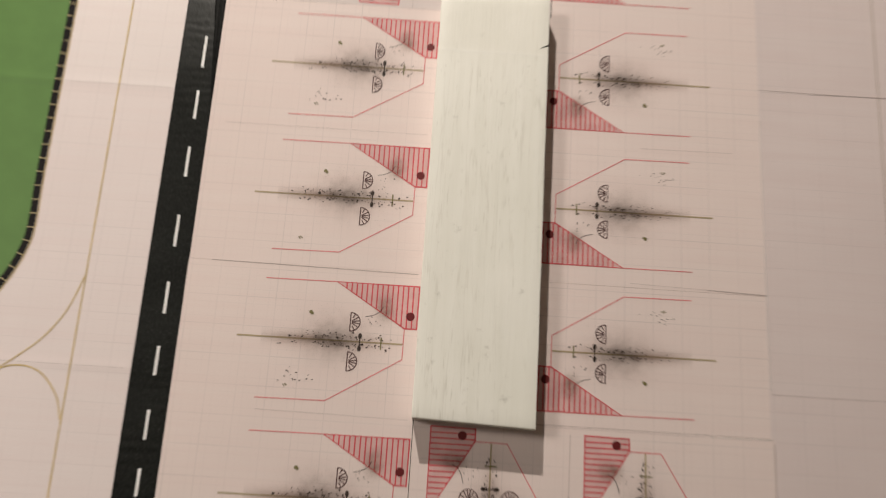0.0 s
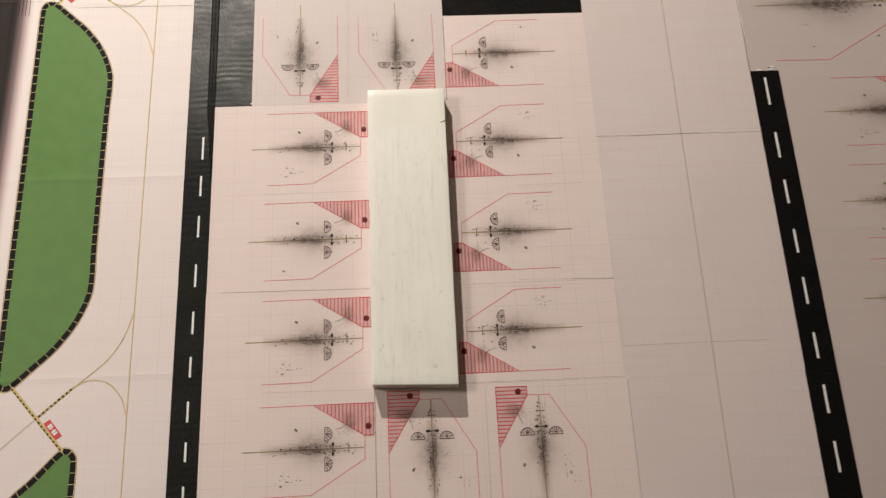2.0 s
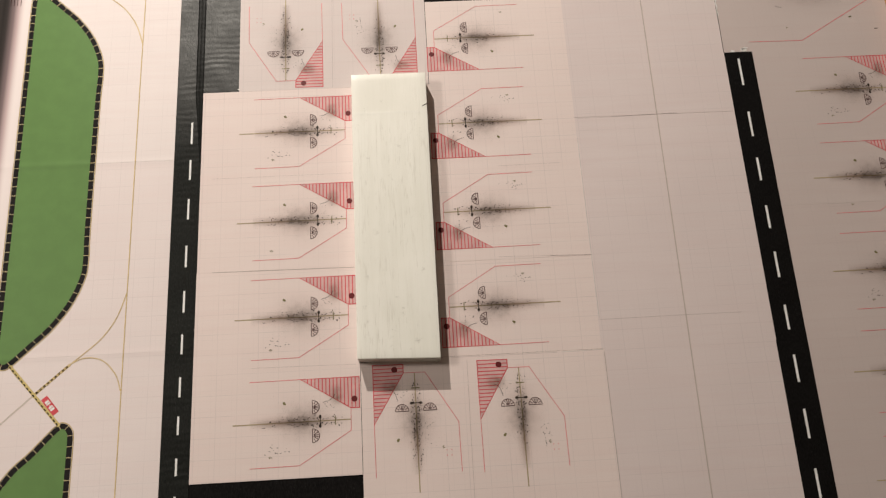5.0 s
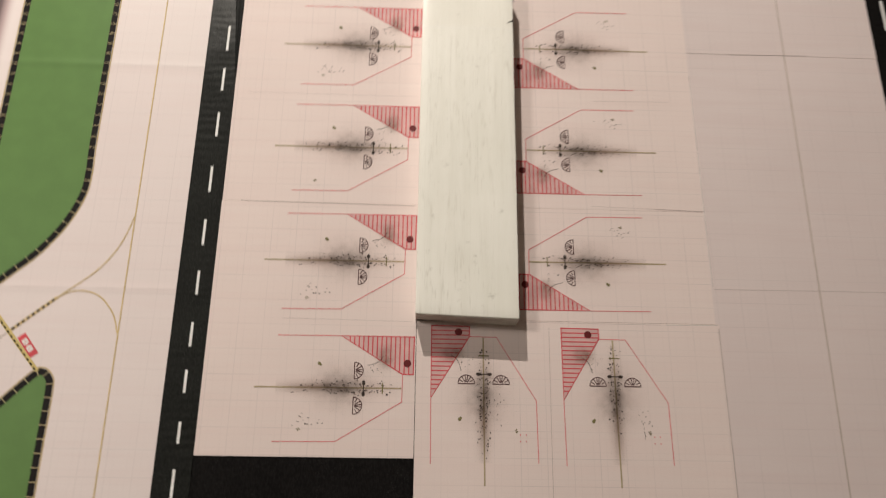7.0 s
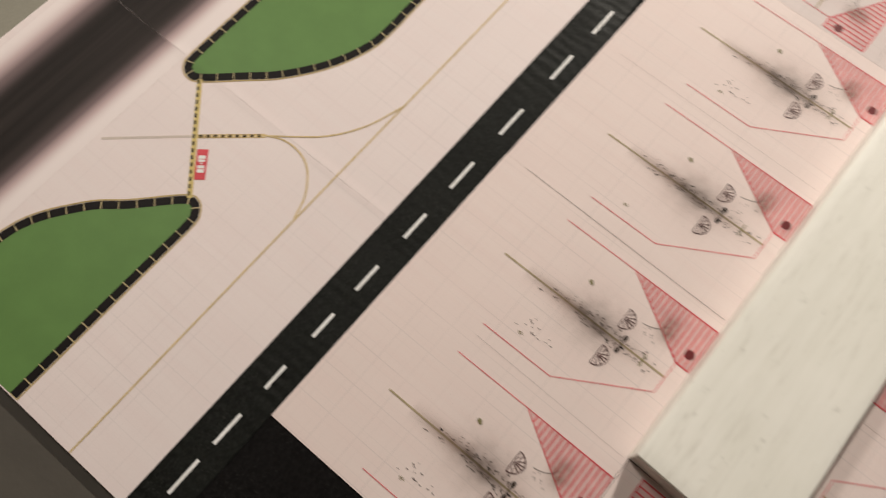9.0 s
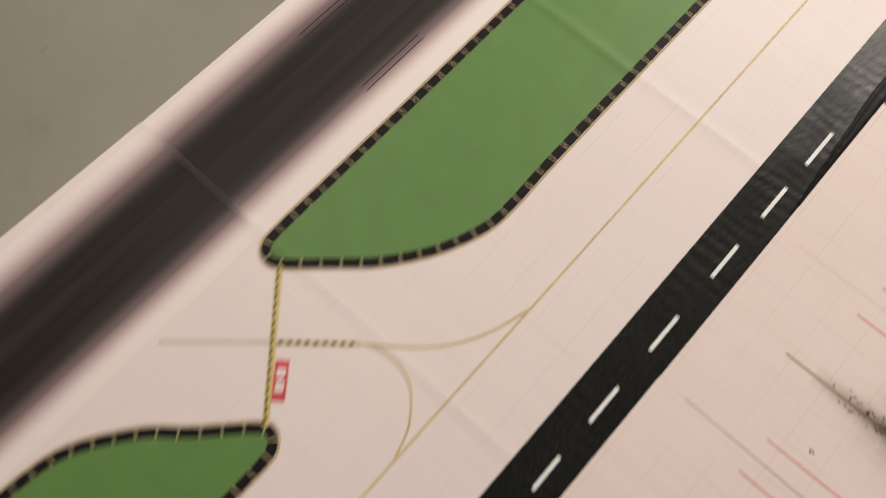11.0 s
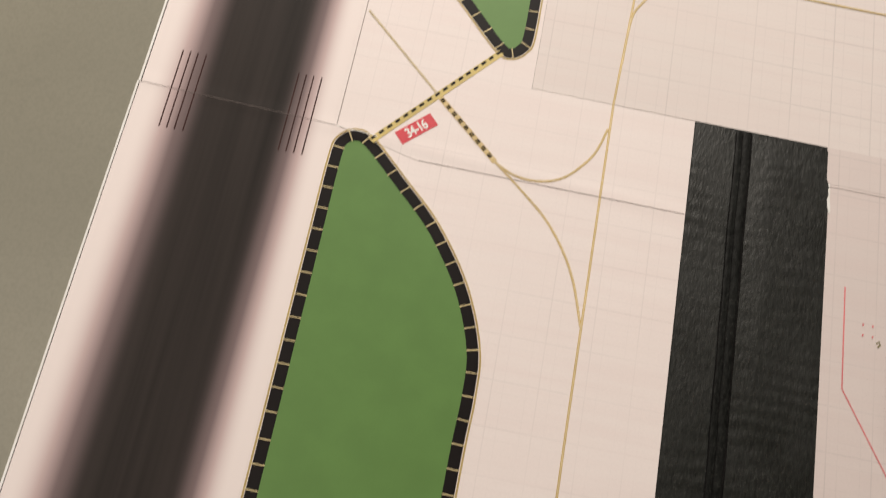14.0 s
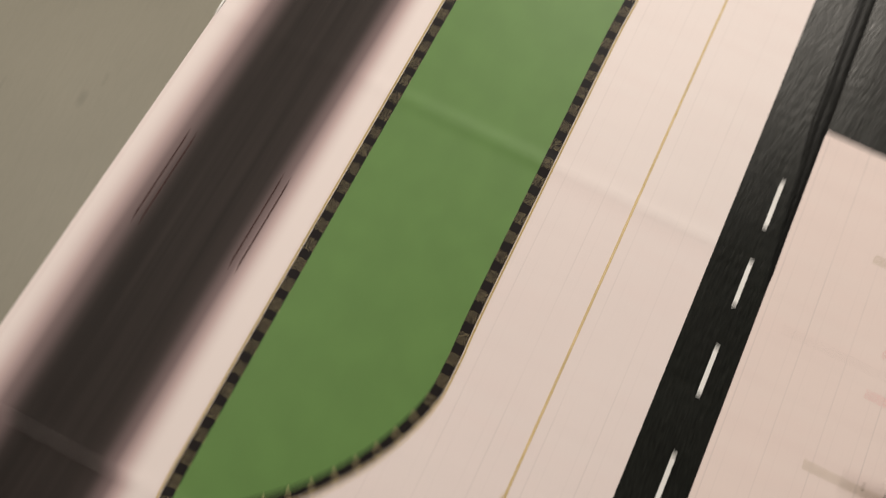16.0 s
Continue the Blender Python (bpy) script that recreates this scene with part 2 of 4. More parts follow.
def tape_mat(name, tone, rough, ripple, spec):
    """Black gaffer tape: leathery grain, small cross ripples, dust."""
    n = Nodes(name, rough=rough, spec=spec)
    grain = n.noise(900.0, 3.0, 0.6, stretch=(1.0, 0.35, 1.0))
    hide = n.noise(330.0, 4.0, 0.62, stretch=(1.0, 0.55, 1.0))
    bow = n.math("MULTIPLY", n.math("SUBTRACT", n.noise(18.0, 3.0), 0.5), 14.0)
    y = n.xyz()[1]
    wave = n.math("SINE", n.math("ADD", n.math("MULTIPLY", y, 2 * math.pi / 0.0072), bow))
    cross = n.math("MULTIPLY", wave, n.span(n.noise(22.0, 2.0), 0.35, 0.7))
    dust = n.math("MULTIPLY", n.span(n.noise(800.0, 3.0, 0.7), 0.55, 0.72), n.span(n.noise(40.0, 3.0), 0.3, 0.7))
    c = n.mix(n.span(grain, 0.35, 0.7), tuple(v * 0.7 for v in tone), tuple(v * 2.1 for v in tone))
    c = n.mix(n.span(n.noise(30.0, 4.0), 0.35, 0.7, 0.0, 0.2), c, tuple(v * 2.6 for v in tone))
    n.colour(n.mix(n.math("MULTIPLY", dust, 0.20 if ripple > 0.8 else 0.12), c, (0.16, 0.16, 0.145)))
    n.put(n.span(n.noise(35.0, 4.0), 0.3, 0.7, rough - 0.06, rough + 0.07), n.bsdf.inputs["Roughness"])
    if ripple > 0.8:  # lamp sheen made to fade towards the south end, through the gloss level
        sheen_y = n.math("ADD", y, n.math("MULTIPLY", n.math("SUBTRACT", n.noise(25.0, 3.0), 0.5), 0.06))
        n.put(n.span(sheen_y, -0.06, 0.09, spec * 0.20, spec), n.bsdf.inputs["Specular IOR Level"])
    b = n.bump(cross, 0.20 * ripple, 0.0005)
    b = n.bump(hide, 0.42 * ripple, 0.0007, b)
    b = n.bump(n.noise(55.0, 3.0), 0.12 * ripple, 0.003, b)
    n.bump(grain, 0.40 * ripple, 0.0003, b)
    return n.mat


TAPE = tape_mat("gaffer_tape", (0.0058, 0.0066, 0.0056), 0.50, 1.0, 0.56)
FOLD = tape_mat("folded_tape", (0.0060, 0.0064, 0.0060), 0.52, 0.9, 0.13)
CARD = tape_mat("black_card", (0.0042, 0.0038, 0.0038), 0.66, 0.35, 0.08)


def painted_wood():
    n = Nodes("white_painted_wood", rough=0.42, spec=0.4)
    o = n.coord.outputs["Object"]
    y = n.xyz(o)[1]
    brush = n.noise(160.0, 4.0, 0.55, source=o, stretch=(1.0, 0.05, 1.0))
    cloud = n.noise(14.0, 4.0, 0.6, source=o)
    scuff = n.noise(90.0, 6.0, 0.7, source=o)
    c = n.mix(n.span(cloud, 0.3, 0.7), (0.885, 0.882, 0.808), (0.92, 0.915, 0.85))
    c = n.mix(n.span(brush, 0.35, 0.75, 0.0, 0.20), c, (0.70, 0.69, 0.60))
    # thicker coat over the north end, with a raised brush edge
    wander = n.math("MULTIPLY", n.math("SUBTRACT", n.noise(60.0, 4.0, 0.6, source=o), 0.5), 0.004)
    edge = n.math("ADD", n.math("ADD", y, 0.0116), wander)
    coat = n.span(edge, -0.0006, 0.0010)
    d = n.math("DIVIDE", edge, 0.0013)
    lip = n.math("EXPONENT", n.math("MULTIPLY", n.math("MULTIPLY", d, d), -1.0))
    c = n.mix(n.math("MULTIPLY", coat, 0.45), c, (0.88, 0.865, 0.79))
    c = n.mix(n.math("MULTIPLY", lip, 0.35), c, (0.90, 0.895, 0.85))
    # open grain showing through the thin coat
    bare = n.math("SUBTRACT", 1.0, n.math("MULTIPLY", coat, 0.75))
    fleck = n.noise(640.0, 4.0, 0.65, source=o, stretch=(1.0, 0.085, 1.0))
    where = n.span(n.noise(24.0, 4.0, 0.65, source=o, stretch=(1.0, 0.45, 1.0)), 0.43, 0.68)
    deep = n.math("MULTIPLY", n.math("MULTIPLY", n.span(fleck, 0.56, 0.72), where), bare)
    c = n.mix(n.math("MULTIPLY", deep, 0.36), c, (0.42, 0.395, 0.315))
    vein = n.noise(110.0, 3.0, 0.5, source=o, stretch=(1.0, 0.05, 1.0))
    line = n.math("MULTIPLY", n.span(n.math("ABSOLUTE", n.math("SUBTRACT", vein, 0.5)), 0.0, 0.02, 1.0, 0.0), where)
    c = n.mix(n.math("MULTIPLY", n.math("MULTIPLY", line, bare), 0.22), c, (0.45, 0.42, 0.34))
    c = n.mix(n.math("MULTIPLY", n.span(scuff, 0.60, 0.75), 0.5), c, (0.44, 0.425, 0.37))
    n.colour(c)
    n.put(n.span(cloud, 0.3, 0.7, 0.28, 0.42), n.bsdf.inputs["Roughness"])
    b = n.bump(fleck, 0.28, 0.0005)
    b = n.bump(cloud, 0.3, 0.002, b)
    b = n.bump(lip, 0.15, 0.0004, b)
    n.bump(brush, 0.12, 0.0006, b)
    return n.mat


PAINTED = painted_wood()


def bare_wood():
    n = Nodes("bare_pine", rough=0.55, spec=0.35)
    o = n.coord.outputs["Object"]
    ring = n.noise(48.0, 5.0, 0.6, source=o, stretch=(1.0, 0.16, 1.0))
    fine = n.noise(420.0, 4.0, 0.6, source=o, stretch=(1.0, 0.03, 1.0))
    knot = n.span(n.noise(34.0, 2.0, source=o), 0.66, 0.75)
    c = n.ramp(ring, [(0.25, (0.68, 0.43, 0.22)), (0.48, (0.58, 0.32, 0.145)), (0.62, (0.40, 0.19, 0.075)), (0.75, (0.24, 0.105, 0.04))])
    c = n.mix(n.span(fine, 0.35, 0.75, 0.0, 0.45), c, (0.34, 0.17, 0.075))
    mottle = n.noise(110.0, 5.0, 0.68, source=o, stretch=(1.0, 0.5, 1.0))
    c = n.mix(n.span(mottle, 0.50, 0.72, 0.0, 0.55), c, (0.19, 0.085, 0.035))
    n.colour(n.mix(knot, c, (0.06, 0.024, 0.012)))
    b = n.bump(mottle, 0.3, 0.0015)
    n.bump(fine, 0.35, 0.0006, b)
    return n.mat


PINE = bare_wood()


def shaded_end():
    """Thinly painted sawn end, greyed in colour for the shade on the south face."""
    n = Nodes("shade_toned_end", rough=0.7, spec=0.2)
    o = n.coord.outputs["Object"]
    ring = n.noise(90.0, 4.0, 0.6, source=o, stretch=(0.5, 1.0, 1.6))
    blotch = n.noise(260.0, 5.0, 0.7, source=o)
    c = n.mix(n.span(ring, 0.3, 0.7), (0.52, 0.50, 0.44), (0.68, 0.66, 0.59))
    n.colour(n.mix(n.span(blotch, 0.5, 0.75, 0.0, 0.6), c, (0.25, 0.22, 0.175)))
    n.bump(blotch, 0.4, 0.0006)
    return n.mat


SHADED_END = shaded_end()


def laminate():
    n = Nodes("grey_laminate", rough=0.5, spec=0.35)
    c = n.mix(n.span(n.noise(6.0, 4.0), 0.3, 0.7), (0.236, 0.226, 0.180), (0.270, 0.257, 0.205))
    c = n.mix(n.span(n.noise(700.0, 2.0), 0.3, 0.8, 0.0, 0.3), c, (0.17, 0.16, 0.125))
    spots = n.span(n.noise(85.0, 2.0, 0.4), 0.735, 0.765)
    c = n.mix(n.math("MULTIPLY", spots, 0.35), c, (0.07, 0.065, 0.055))
    smear = n.span(n.noise(11.0, 5.0, 0.7), 0.60, 0.75, 0.0, 0.35)
    n.colour(n.mix(smear, c, (0.15, 0.145, 0.12)))
    n.bump(n.noise(900.0, 2.0), 0.08, 0.0003)
    return n.mat


LAMINATE = laminate()


def plain(name, a, b, scale, rough):
    n = Nodes(name, rough=rough, spec=0.3)
    n.colour(n.mix(n.span(n.noise(scale, 5.0), 0.3, 0.7), a, b))
    n.bump(n.noise(scale * 30, 3.0), 0.1, 0.001)
    return n.mat


WALL = plain("wall_paint", (0.24, 0.21, 0.18), (0.29, 0.25, 0.21), 3.0, 0.8)
CEILING = plain("ceiling_paint", (0.50, 0.47, 0.43), (0.56, 0.53, 0.48), 3.0, 0.85)
FLOOR = plain("floor_boards", (0.16, 0.09, 0.045), (0.24, 0.14, 0.07), 5.0, 0.5)
TABLE = plain("dark_table", (0.075, 0.068, 0.058), (0.105, 0.095, 0.080), 8.0, 0.5)


def cloth():
    n = Nodes("printed_cloth", rough=0.8, spec=0.2)
    v = n.tree.nodes.new("ShaderNodeTexVoronoi")
    v.inputs["Scale"].default_value = 15.0
    n.put(n.geo.outputs["Position"], v.inputs["Vector"])
    sep = n.tree.nodes.new("ShaderNodeSeparateColor")
    n.put(v.outputs["Color"], sep.inputs[0])
    c = n.ramp(sep.outputs[0], [(0.0, (0.05, 0.014, 0.008)), (0.22, (0.20, 0.095, 0.016)), (0.72, (0.10, 0.030, 0.010)), (0.85, (0.24, 0.12, 0.02))])
    n.tree.nodes[-1].color_ramp.interpolation = "CONSTANT"
    n.colour(n.mix(n.span(n.noise(400.0, 3.0), 0.3, 0.7, 0.0, 0.4), c, (0.05, 0.02, 0.01)))
    return n.mat


CLOTH = cloth()

# ---- mesh tools ----
INK_Z = 0.00012


def mesh_object(name, bm, mat, parent=None, label=""):
    me = bpy.data.meshes.new(name)
    bm.to_mesh(me)
    bm.free()
    me.materials.append(mat)
    ob = new(name, me)
    if parent:
        ob.parent = parent
    if label:
        ob["label"] = label
    return ob


def part(name, bm, mat, parent, label=""):
    return mesh_object(name, bm, mat, parent, label)


def share(name, me, parent, m):
    """One more object on a mesh that is already there."""
    ob = new(name, me)
    ob.parent = parent
    ob.matrix_local = m
    return ob


def box(bm, x0, x1, y0, y1, z0, z1):
    v = [bm.verts.new((x, y, z)) for z in (z0, z1) for x, y in ((x0, y0), (x1, y0), (x1, y1), (x0, y1))]
    for f in ((3, 2, 1, 0), (4, 5, 6, 7), (0, 1, 5, 4), (1, 2, 6, 5), (2, 3, 7, 6), (3, 0, 4, 7)):
        bm.faces.new([v[i] for i in f])
    return v


def slab(points, z0, z1):
    """A flat plate with any outline."""
    bm = bmesh.new()
    top = [bm.verts.new((x, y, z1)) for x, y in points]
    low = [bm.verts.new((x, y, z0)) for x, y in points]
    n = len(points)
    bm.faces.new(top)
    bm.faces.new(low[::-1])
    for i in range(n):
        bm.faces.new((top[i], low[i], low[(i + 1) % n], top[(i + 1) % n]))
    bmesh.ops.recalc_face_normals(bm, faces=bm.faces)
    return bm


def face(bm, points, z):
    f = bm.faces.new([bm.verts.new((x, y, z)) for x, y in points])
    f.normal_update()
    if f.normal.z < 0:
        f.normal_flip()
    return f


def offsets(points, closed):
    """Unit normals (to the left) along a line, mitred."""
    pts = [Vector(p) for p in points]
    n, out = len(pts), []
    for i in range(n):
        a = pts[i] - pts[i - 1] if (i or closed) else pts[1] - pts[0]
        b = pts[(i + 1) % n] - pts[i] if (i < n - 1 or closed) else pts[-1] - pts[-2]
        a, b = a.normalized(), b.normalized()
        na, nb = Vector((-a.y, a.x)), Vector((-b.y, b.x))
        m = (na + nb).normalized()
        out.append(m / max(m.dot(na), 0.5))
    return pts, out


def strip(bm, points, width, z, closed=False, shift=0.0):
    """A line of the given width along points."""
    pts, nor = offsets(points, closed)
    a = [bm.verts.new((*(p + m * (shift + width / 2)), z)) for p, m in zip(pts, nor)]
    b = [bm.verts.new((*(p + m * (shift - width / 2)), z)) for p, m in zip(pts, nor)]
    n = len(pts)
    for i in range(n if closed else n - 1):
        j = (i + 1) % n
        bm.faces.new((b[i], b[j], a[j], a[i]))


def curve(points, closed=False, steps=6):
    """A smooth line through points."""
    p = [Vector(q) for q in points]
    n, out = len(p), []
    for i in range(n if closed else n - 1):
        p0 = p[i - 1] if (i or closed) else p[0]
        p1, p2 = p[i], p[(i + 1) % n]
        p3 = p[(i + 2) % n] if (i + 2 < n or closed) else p[-1]
        for k in range(steps):
            t = k / steps
            out.append(0.5 * (2 * p1 + (p2 - p0) * t + (2 * p0 - 5 * p1 + 4 * p2 - p3) * t * t + (3 * p1 - p0 - 3 * p2 + p3) * t ** 3))
    if not closed:
        out.append(p[-1])
    return [tuple(q) for q in out]


def along(points, pitch, closed=False, start=0.0):
    """Places and directions every pitch along a line."""
    pts = [Vector(p) for p in points] + ([Vector(points[0])] if closed else [])
    out, want, done = [], start, 0.0
    for a, b in zip(pts, pts[1:]):
        d = (b - a).length
        while d > 0 and want <= done + d:
            out.append((a + (b - a) * ((want - done) / d), (b - a).normalized()))
            want += pitch
        done += d
    return out


def disc(bm, cx, cy, r, z, n=14, squash=1.0, turn=0.0):
    face(bm, [(cx + r * math.cos(turn + 2 * math.pi * k / n), cy + r * squash * math.sin(turn + 2 * math.pi * k / n)) for k in range(n)], z)


# ---- the room ----
def room():
    x0, x1, y0, y1, z0, z1, t = -2.6, 2.0, -2.2, 2.2, -0.75, 1.72, 0.12
    for name, b, mat, label in (
        ("floor", (x0 - t, x1 + t, y0 - t, y1 + t, z0 - t, z0), FLOOR, "brown wooden room floor"),
        ("ceiling", (x0 - t, x1 + t, y0 - t, y1 + t, z1, z1 + t), CEILING, "plain white painted ceiling"),
        ("wall_west", (x0 - t, x0, y0, y1, z0, z1), WALL, "plain beige painted wall"),
        ("wall_east", (x1, x1 + t, y0, y1, z0, z1), WALL, "plain beige painted wall"),
        ("wall_south", (x0 - t, x1 + t, y0 - t, y0, z0, z1), WALL, "plain beige painted wall"),
        ("wall_north", (x0 - t, x1 + t, y1, y1 + t, z0, z1), WALL, "plain beige painted wall"),
    ):
        bm = bmesh.new()
        box(bm, *b)
        tagged(mesh_object(name, bm, mat), label, name.split("_")[0], kind="structure")


room()


def table():
    base = new("table")
    base.location = (0, 0, -0.75)
    tagged(base, "dark table under the paper airport model", "table")
    bm = bmesh.new()
    box(bm, -1.15, 0.95, -0.85, 0.85, 0.71, 0.7452)
    bmesh.ops.bevel(bm, geom=list(bm.edges), offset=0.003, segments=2, affect="EDGES")
    part("tabletop", bm, TABLE, base)
    leg = bmesh.new()
    box(leg, -0.03, 0.03, -0.03, 0.03, 0.0, 0.71)
    first = part("leg", leg, TABLE, base)
    first.location = (-1.07, -0.77, 0)
    for x, y in ((0.87, -0.77), (0.87, 0.77), (-1.07, 0.77)):
        share("leg", first.data, base, pose(x, y, 0))


table()


def flat_thing(name, points, z0, z1, mat, label, category, group="", kind=""):
    ob = mesh_object(name, slab(points, z0, z1), mat)
    return tagged(ob, label, category, group, kind)


def rect(x0, x1, y0, y1):
    return [(x0, y0), (x1, y0), (x1, y1), (x0, y1)]


flat_thing("laminate_board", [(-1.10, -0.80), (-0.4358, -0.80), (-0.4358, 0.2244), (-1.10, 0.2120)], -0.0048, -0.0010, LAMINATE,
           "grey-green laminate board with small specks beside the runway", "board")
cloth_ob = flat_thing("printed_cloth", [(-1.05, 0.2135), (-0.4358, 0.2249), (-0.4358, 0.70), (-1.05, 0.70)], -0.0048, -0.0040, CLOTH,
                      "red, orange and brown patterned cloth on the table", "cloth")
RED_PRINT = ink("red_cloth_print", (0.60, 0.052, 0.018), rough=0.8)
for cx, cy, turn in ((-0.4440, 0.2395, 20), (-0.5250, 0.2800, 150), (-0.6350, 0.2700, 60), (-0.5750, 0.3700, 220), (-0.7200, 0.3600, 100), (-0.4850, 0.3550, 300), (-0.6600, 0.4600, 10), (-0.8300, 0.2900, 200)):
    petal = bmesh.new()
    a = radians(turn)
    outline = [(0.022 * math.cos(k * math.pi / 10) * (1 - 0.25 * math.sin(k * math.pi / 20)), 0.0125 * math.sin(k * math.pi / 10)) for k in range(20)]
    face(petal, [(cx + x * math.cos(a) - y * math.sin(a), max(cy + x * math.sin(a) + y * math.cos(a), 0.2262)) for x, y in outline], -0.0038)
    part("petal_print", petal, RED_PRINT, cloth_ob)
flat_thing("backing_board", rect(-0.4355, -0.1813, -0.4505, 0.52), -0.0048, -0.0007, CARD, "thin black backing card under the runway sheets", "card")
flat_thing("backing_card", rect(-0.1810, 0.600, -0.66, 0.52), -0.0048, -0.0007, CARD, "black card showing between the printed sheets", "card")


# ---- printed sheets ----
G = 0.00022


def sheet(x0, x1, y0, y1, mat, label, gap=(G, G, G, G), low=-0.00066):
    """One sheet of paper; gap: the open seam at its west, east, south and north edge."""
    ob = mesh_object("paper_sheet", slab(rect(x0 + gap[0], x1 - gap[1], y0 + gap[2], y1 - gap[3]), low, 0.0), mat)
    return tagged(ob, label, "paper sheet", "printed paper sheets of the airport")


LEFT_LABEL = "cream printed paper sheet with runway and taxiway"


def sheet_shape(points, mat, label):
    """A sheet that is not cut square."""
    return tagged(mesh_object("paper_sheet", slab(points, -0.00066, 0.0), mat), label, "paper sheet", "printed paper sheets of the airport")


sheet_shape([(-0.4430, -0.4512), (-0.1803, -0.4512), (-0.1803, -0.24555), (-0.4378, -0.24555)], PAPER_LOW, LEFT_LABEL)
sheet_shape([(-0.4374, -0.24545), (-0.1803, -0.24545), (-0.1803, -0.04555), (-0.4358, -0.04555)], PAPER_LOW, LEFT_LABEL)
sheet_shape([(-0.4352, -0.0454), (-0.1803, -0.0454), (-0.1803, 0.1550), (-0.3050, 0.1551), (-0.3430, 0.1643), (-0.4352, 0.1667)], PAPER_LEFT, LEFT_LABEL)
sheet_shape([(-0.4346, 0.1669), (-0.3430, 0.1645), (-0.3050, 0.1553), (-0.1803, 0.1552), (-0.1803, 0.2023), (-0.2585, 0.2024), (-0.2585, 0.50), (-0.4346, 0.50)], PAPER_LEFT, LEFT_LABEL)
for x0, x1, y0, y1 in ((-0.4365, -0.43555, -0.0454, 0.1667), (-0.4361, -0.43505, 0.1669, 0.50)):
    flat_thing("edge_strip", rect(x0, x1, y0, y1), -0.00066, 0.00012, PAPER_CUT, "white cut edge of the runway sheets", "paper edge", "cut paper edges")
sheet(-0.2583, -0.0150, 0.2026, 0.50, PAPER_TURN_DIMMED, "cream printed paper sheet with a turning taxiway line", (-0.0001, 0, 0, 0))
PINK_LABEL = "pale pink printed paper sheet with parking stands"
sheet(-0.1526, 0.0062, -0.1690, 0.0308, PAPER_PINK, PINK_LABEL, (0, 0, 0.00008, 0.0000))
sheet(-0.1529, 0.0062, -0.3702, -0.1690, PAPER_PINK, PINK_LABEL, (0, 0.00012, 0.0001, 0))
sheet(-0.1152, 0.0878, 0.0309, 0.1842, PAPER_HEAD, PINK_LABEL, (0, 0.0002, 0, 0.0001))
sheet(-0.0150, 0.0878, 0.1842, 0.50, PAPER_HEAD, PINK_LABEL, (0, 0, 0, 0))
sheet(-0.1168, -0.0150, 0.1842, 0.2026, PAPER_HEAD, PINK_LABEL, (0, 0, 0, 0))
sheet(0.0062, 0.2408, -0.1695, 0.0312, PAPER_PINK, PINK_LABEL, (0, 0, 0.0001, 0))
sheet(0.0878, 0.2408, 0.0312, 0.1338, PAPER_PINK, PINK_LABEL, (0.0003, 0, 0, 0))
sheet(0.0062, 0.2408, -0.2648, -0.1695, PAPER_PINK, PINK_LABEL, (0, 0, 0.0001, 0.00005))
sheet(0.0064, 0.2436, -0.52, -0.2648, PAPER_PINK, PINK_LABEL, (0.0001, 0, 0, 0.0001))
GREY_LABEL = "pale mauve printed paper sheet with a taxiway line"
sheet(0.2408, 0.4144, -0.0160, 0.60, PAPER_MID_DIMMED, GREY_LABEL, (0, 0.0003, 0.0003, 0))
sheet(0.2408, 0.4140, -0.2356, -0.0160, PAPER_MID_DIMMED, GREY_LABEL, (0, 0, 0, 0))
sheet(0.2408, 0.4138, -0.2648, -0.2356, PAPER_MID_DIMMED, GREY_LABEL, (0, 0, 0, 0.00004))
sheet(0.2436, 0.4133, -0.60, -0.2648, PAPER_MID_DIMMED, GREY_LABEL, (0, 0, 0, 0))
RIGHT_LABEL = "pale pink printed paper sheet beside the bare wooden block"
sheet(0.4446, 0.6900, -0.1260, 0.0556, PAPER_EAST_DIMMED, RIGHT_LABEL, (0, 0, 0, 0))
sheet(0.4442, 0.6900, -0.60, -0.1260, PAPER_EAST_DIMMED, RIGHT_LABEL, (0, 0, 0, 0.0001))
sheet(0.4146, 0.6900, 0.0556, 0.60, PAPER_EAST_DIMMED, RIGHT_LABEL, (0.0002, 0, 0, 0))


